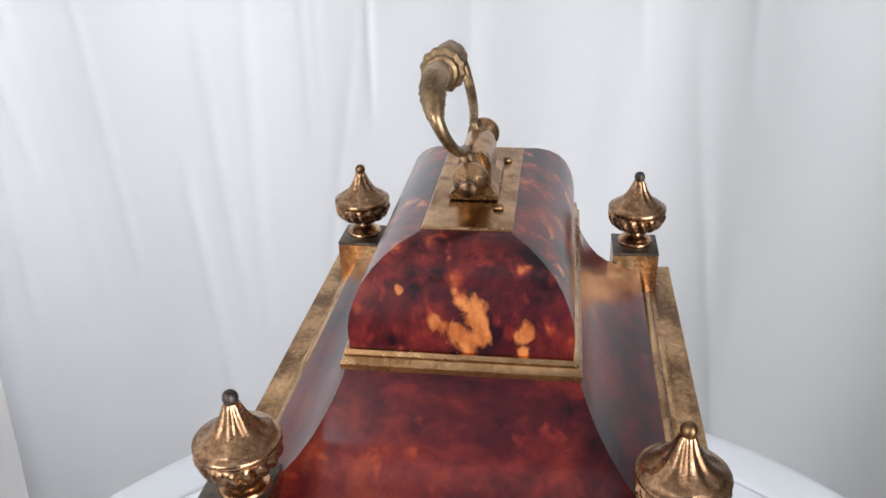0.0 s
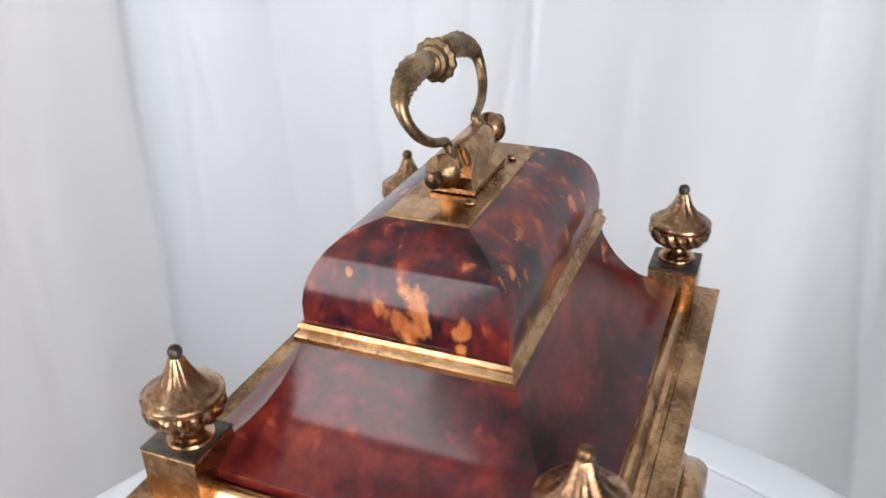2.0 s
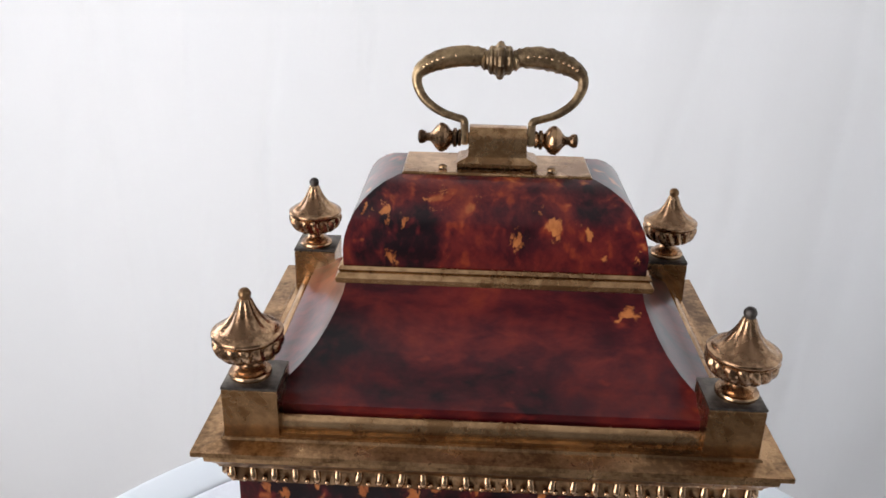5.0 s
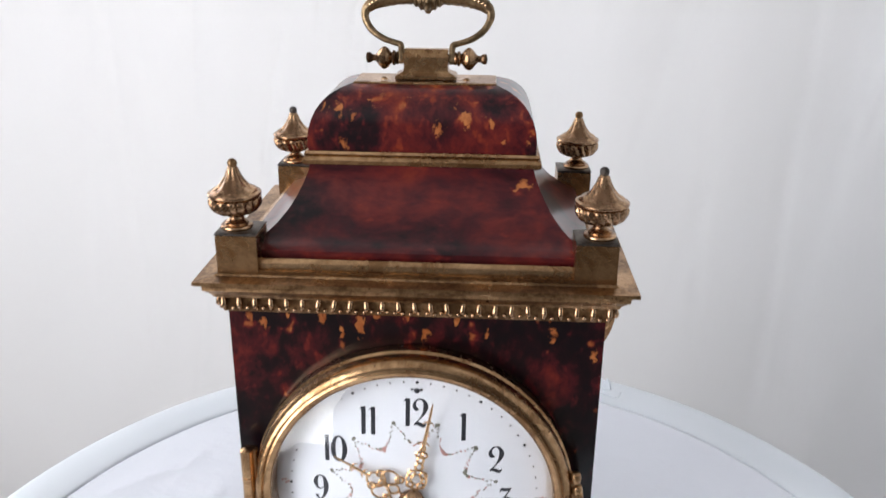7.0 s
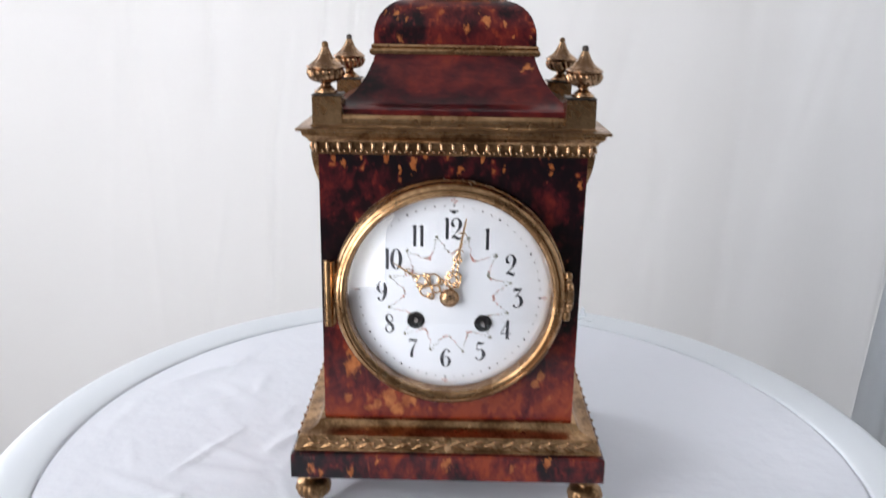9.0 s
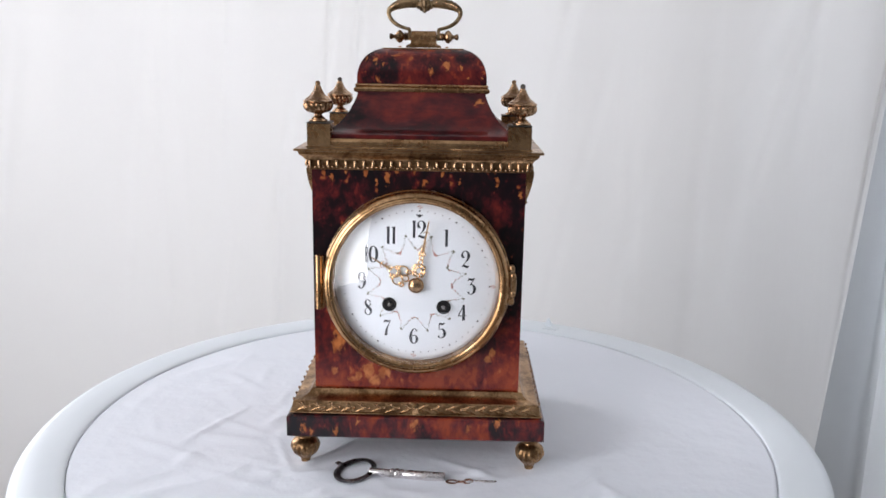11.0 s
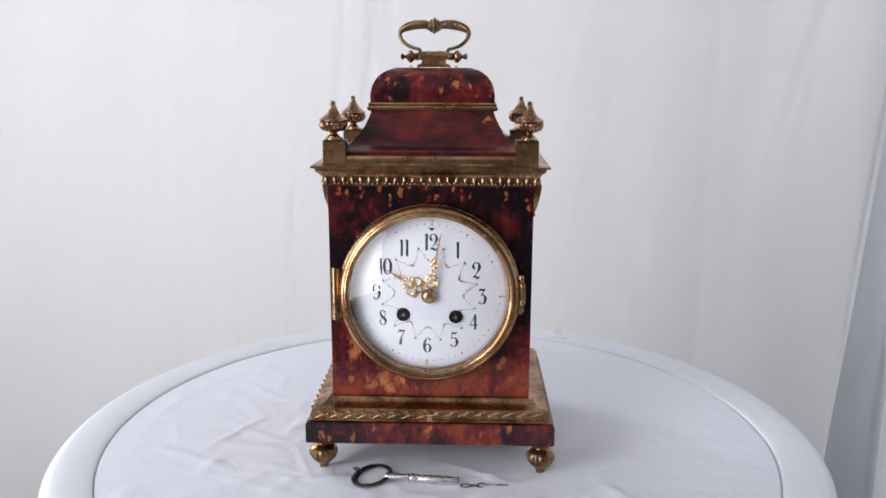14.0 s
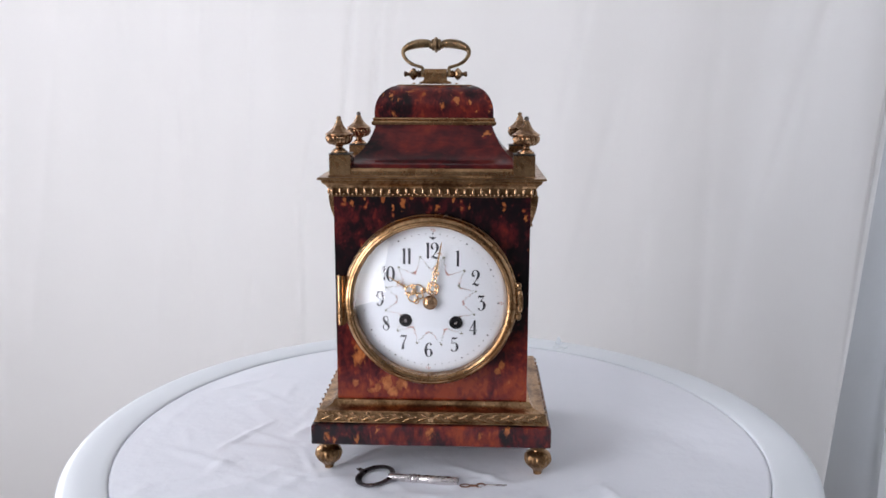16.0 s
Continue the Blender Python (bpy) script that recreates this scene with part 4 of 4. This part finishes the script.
# pointers of pierced gilt brass, laid out along +z
def pierced(length, big):
    bar = 0.00056
    bm = tube([(0, 0, 0.002, 0.0007), (0, 0, 0.006, 0.0006)], 6)
    if big:
        rings = [(0, 0.0105, 0.0040, 1.15), (0, 0.0105, 0.0022, 1.1), (0.0024, 0.0130, 0.0014, 1), (-0.0024, 0.0130, 0.0014, 1), (0.0022, 0.0078, 0.0013, 1), (-0.0022, 0.0078, 0.0013, 1),
                 (0, 0.0166, 0.0014, 1.2), (0, 0.0196, 0.0012, 1.2), (0.0012, 0.0222, 0.0009, 1.3), (-0.0012, 0.0222, 0.0009, 1.3), (0, 0.0250, 0.0008, 1.6)]
        barbs = (0.0275, 0.0370)
    else:
        rings = [(0.0037, 0.0125, 0.0033, 1.1), (-0.0037, 0.0125, 0.0033, 1.1), (0, 0.0168, 0.0034, 1.1), (0, 0.0088, 0.0022, 1.1), (0.0050, 0.0088, 0.0015, 1), (-0.0050, 0.0088, 0.0015, 1),
                 (0.0034, 0.0168, 0.0014, 1), (-0.0034, 0.0168, 0.0014, 1), (0, 0.0140, 0.0012, 1)]
        barbs = (0.0225, 0.0275)
    for x, z, r, sq in rings:
        tube(ring_points(x, z, r, bar, 0, 14, sq), 5, True, bm)
    tip = barbs[0] - 0.003
    tube([(0, 0, tip, 0.0007), (0, 0, barbs[0], 0.0008), (0, 0, barbs[1], 0.0006), (0, 0, length - 0.003, 0.0005), (0, 0, length, 0.00015)], 6, False, bm)
    for z in barbs:
        for sgn in (-1, 1):
            tube([(0, 0, z, 0.0006), (sgn * 0.0012, 0, z + 0.0004, 0.0004), (sgn * 0.0022, 0, z - 0.0008, 0.0002)], 5, False, bm)
    for v in bm.verts:
        v.co.y *= 0.6
    return bm


hub = pose(0.0, -0.0105, 0.0)
part("hour_hand", pierced(0.0362, False), GILT_POINTER, dial, "pierced gilt hour hand", place=hub @ pose(0, 0, 0, 0, -60.5, 0))
part("minute_hand", pierced(0.0458, True), GILT_POINTER, dial, "pierced gilt minute hand", place=hub @ pose(0, -0.0012, 0, 0, 8.5, 0))
part("centre_boss", lathe([(0.0044, 0.0), (0.0051, 0.0014), (0.0054, 0.0028), (0.0047, 0.0044), (0.0028, 0.0057), (0.0, 0.0061)], 32, axis="y"), GILT, dial, "domed gilt centre boss", place=pose(0, -0.0095, 0))

# ---- keys on the cloth ----
def winding_key():
    key = thing("winding_key", "nickel steel winding key lying on the white cloth", "key", pose(-0.0412, -0.0790, TABLE_TOP + 0.0028, 0, 0, -6.5))
    bow = []
    for i in range(40):
        a = 2 * math.pi * i / 40
        bow.append((0.0112 * math.cos(a), 0.0165 * math.sin(a), 0.0, 0.0019 + 0.0007 * max(0, -math.cos(a))))
    flat = tube([(x, y, z, r * 1.05) for x, y, z, r in bow], 10, True)
    for v in flat.verts:
        v.co.z *= 0.55
    part("bow", moved(flat, pose(0.0, 0, 0.0006, 0, 0, -18)), STEEL_DARK, key, "dark pear-shaped bow")
    part("spur", tube([(-0.0108, 0.0050, 0.0006, 0.0022), (-0.0142, 0.0082, 0.0006, 0.0016), (-0.0172, 0.0094, 0.0006, 0.0004)], 8), STEEL_DARK, key)
    part("shaft", lathe([(0.0026, 0.0100), (0.0028, 0.0108), (0.0028, 0.0250), (0.0034, 0.0256), (0.0034, 0.0268), (0.0026, 0.0274), (0.0034, 0.0282), (0.0037, 0.0296), (0.0034, 0.0310), (0.0026, 0.0316),
                         (0.0034, 0.0322), (0.0034, 0.0336), (0.0029, 0.0342), (0.0032, 0.0350), (0.0034, 0.0620), (0.0032, 0.0628), (0.0018, 0.0628), (0.0018, 0.058)], 28, axis="x"), STEEL, key, "ringed nickel shaft", place=pose(0, 0, 0.0006))
    return key


def small_key():
    key = thing("regulating_key", "tiny copper and steel regulating key lying on the white cloth", "key", pose(0.0230, -0.0893, TABLE_TOP + 0.0020, 0, 0, 1.5))
    part("loop", tube([(0.0034 + 0.0036 * math.cos(a), 0.0022 * math.sin(a), 0, 0.0006) for a in [2 * math.pi * i / 20 for i in range(20)]], 8, True), COPPER, key, "browned copper loop")
    part("stem", tube([(0.007, 0, 0, 0.0008), (0.0085, 0, 0, 0.0012), (0.0095, 0, 0, 0.0007), (0.0105, 0, 0, 0.0011), (0.0118, 0, 0, 0.0007)], 10), COPPER, key)
    part("ring", tube([(0.0150 + 0.0030 * math.cos(a), 0.0032 * math.sin(a), 0, 0.0008) for a in [2 * math.pi * i / 22 for i in range(22)]], 8, True), COPPER, key, "browned copper ring")
    part("pin", lathe([(0.0010, 0.0180), (0.0013, 0.0186), (0.0011, 0.0340), (0.0006, 0.0343), (0.0, 0.0343)], 14, axis="x"), STEEL, key, "steel pin")
    return key


winding_key()
small_key()

# ---- small repeated ornaments ----
bud_ob = mesh_object("bud", lathe([(0.0004, -0.0030), (0.0010, -0.0022), (0.0012, -0.0010), (0.0011, 0.0006), (0.0009, 0.0020), (0.0005, 0.0029), (0.0, 0.0031)], 8), GILT, 60)
bead_ob = mesh_object("bead", lathe([(0.0, -0.0009), (0.0007, -0.0006), (0.0009, 0.0), (0.0007, 0.0006), (0.0, 0.0009)], 8), GILT, 60)
leaf_bm = bmesh.new()
lv = [leaf_bm.verts.new(c) for c in ((-0.0075, 0, 0), (-0.0020, 0, 0.0014), (0.0040, 0, 0.0011), (0.0085, 0, 0), (0.0040, 0, -0.0011), (-0.0020, 0, -0.0014), (-0.0020, -0.0007, 0), (0.0040, -0.0007, 0))]
for f in ((0, 6, 1), (1, 6, 7, 2), (2, 7, 3), (3, 7, 4), (4, 7, 6, 5), (5, 6, 0)):
    leaf_bm.faces.new([lv[i] for i in f])
leaf_ob = mesh_object("leaf", leaf_bm, BRASS, 20, recalc=False)


rnd_b = random.Random(4)


def along(half_run, off, turn, count):
    """Places along one side of the clock: (position, outward pose)."""
    for i in range(count):
        s = -half_run + 2 * half_run * (i + 0.5) / count
        yield s, pose(0, 0, 0, 0, 0, turn) @ pose(s, -off, 0)


for turn, run, off, count in ((0, 0.0760, 0.0590, 25), (180, 0.0760, 0.0590, 25), (90, 0.0600, 0.0752, 20), (270, 0.0600, 0.0752, 20)):
    for s, m in along(run, off, turn, count):
        shared("bud", bud_ob.data, cornice, m @ pose(0, 0, 0.2172, -14, rnd_b.uniform(-9, 9), 0))
    for s, m in along(run - 0.002, off - 0.0006, turn, count * 2):
        shared("bead", bead_ob.data, cornice, m @ pose(rnd_b.uniform(-3, 3) * 1e-4, 0, 0.2140 + rnd_b.uniform(-3, 3) * 1e-4))
for turn, run, off, count in ((0, 0.0835, 0.0708, 16), (180, 0.0835, 0.0708, 16), (90, 0.0675, 0.0866, 13), (270, 0.0675, 0.0866, 13)):
    for s, m in along(run, off, turn, count):
        to_centre = 0 if s < 0 else 180
        for k in (-1, 1):
            shared("leaf", leaf_ob.data, base_moulding, m @ pose(0, 0, 0.0472 + 0.0011 * k, -8) @ pose(0, 0, 0, 0, to_centre + 22 * k * (1 if s < 0 else -1), 0) @ Matrix.Scale(0.82, 4))
        shared("bead", bead_ob.data, base_moulding, m @ pose(0.0044 if s < 0 else -0.0044, -0.0002, 0.0472))
        shared("bead", bead_ob.data, base_moulding, m @ pose(-0.001 if s < 0 else 0.001, -0.0001, 0.0497))
    part("tie", box(0.0042, 0.0020, 0.0074, (0, 0, 0), 0.0006), BRASS, base_moulding, place=pose(0, 0, 0, 0, 0, turn) @ pose(0, -off + 0.0004, 0.0472, -8))
for o in (bud_ob, bead_ob, leaf_ob):
    bpy.data.objects.remove(o)
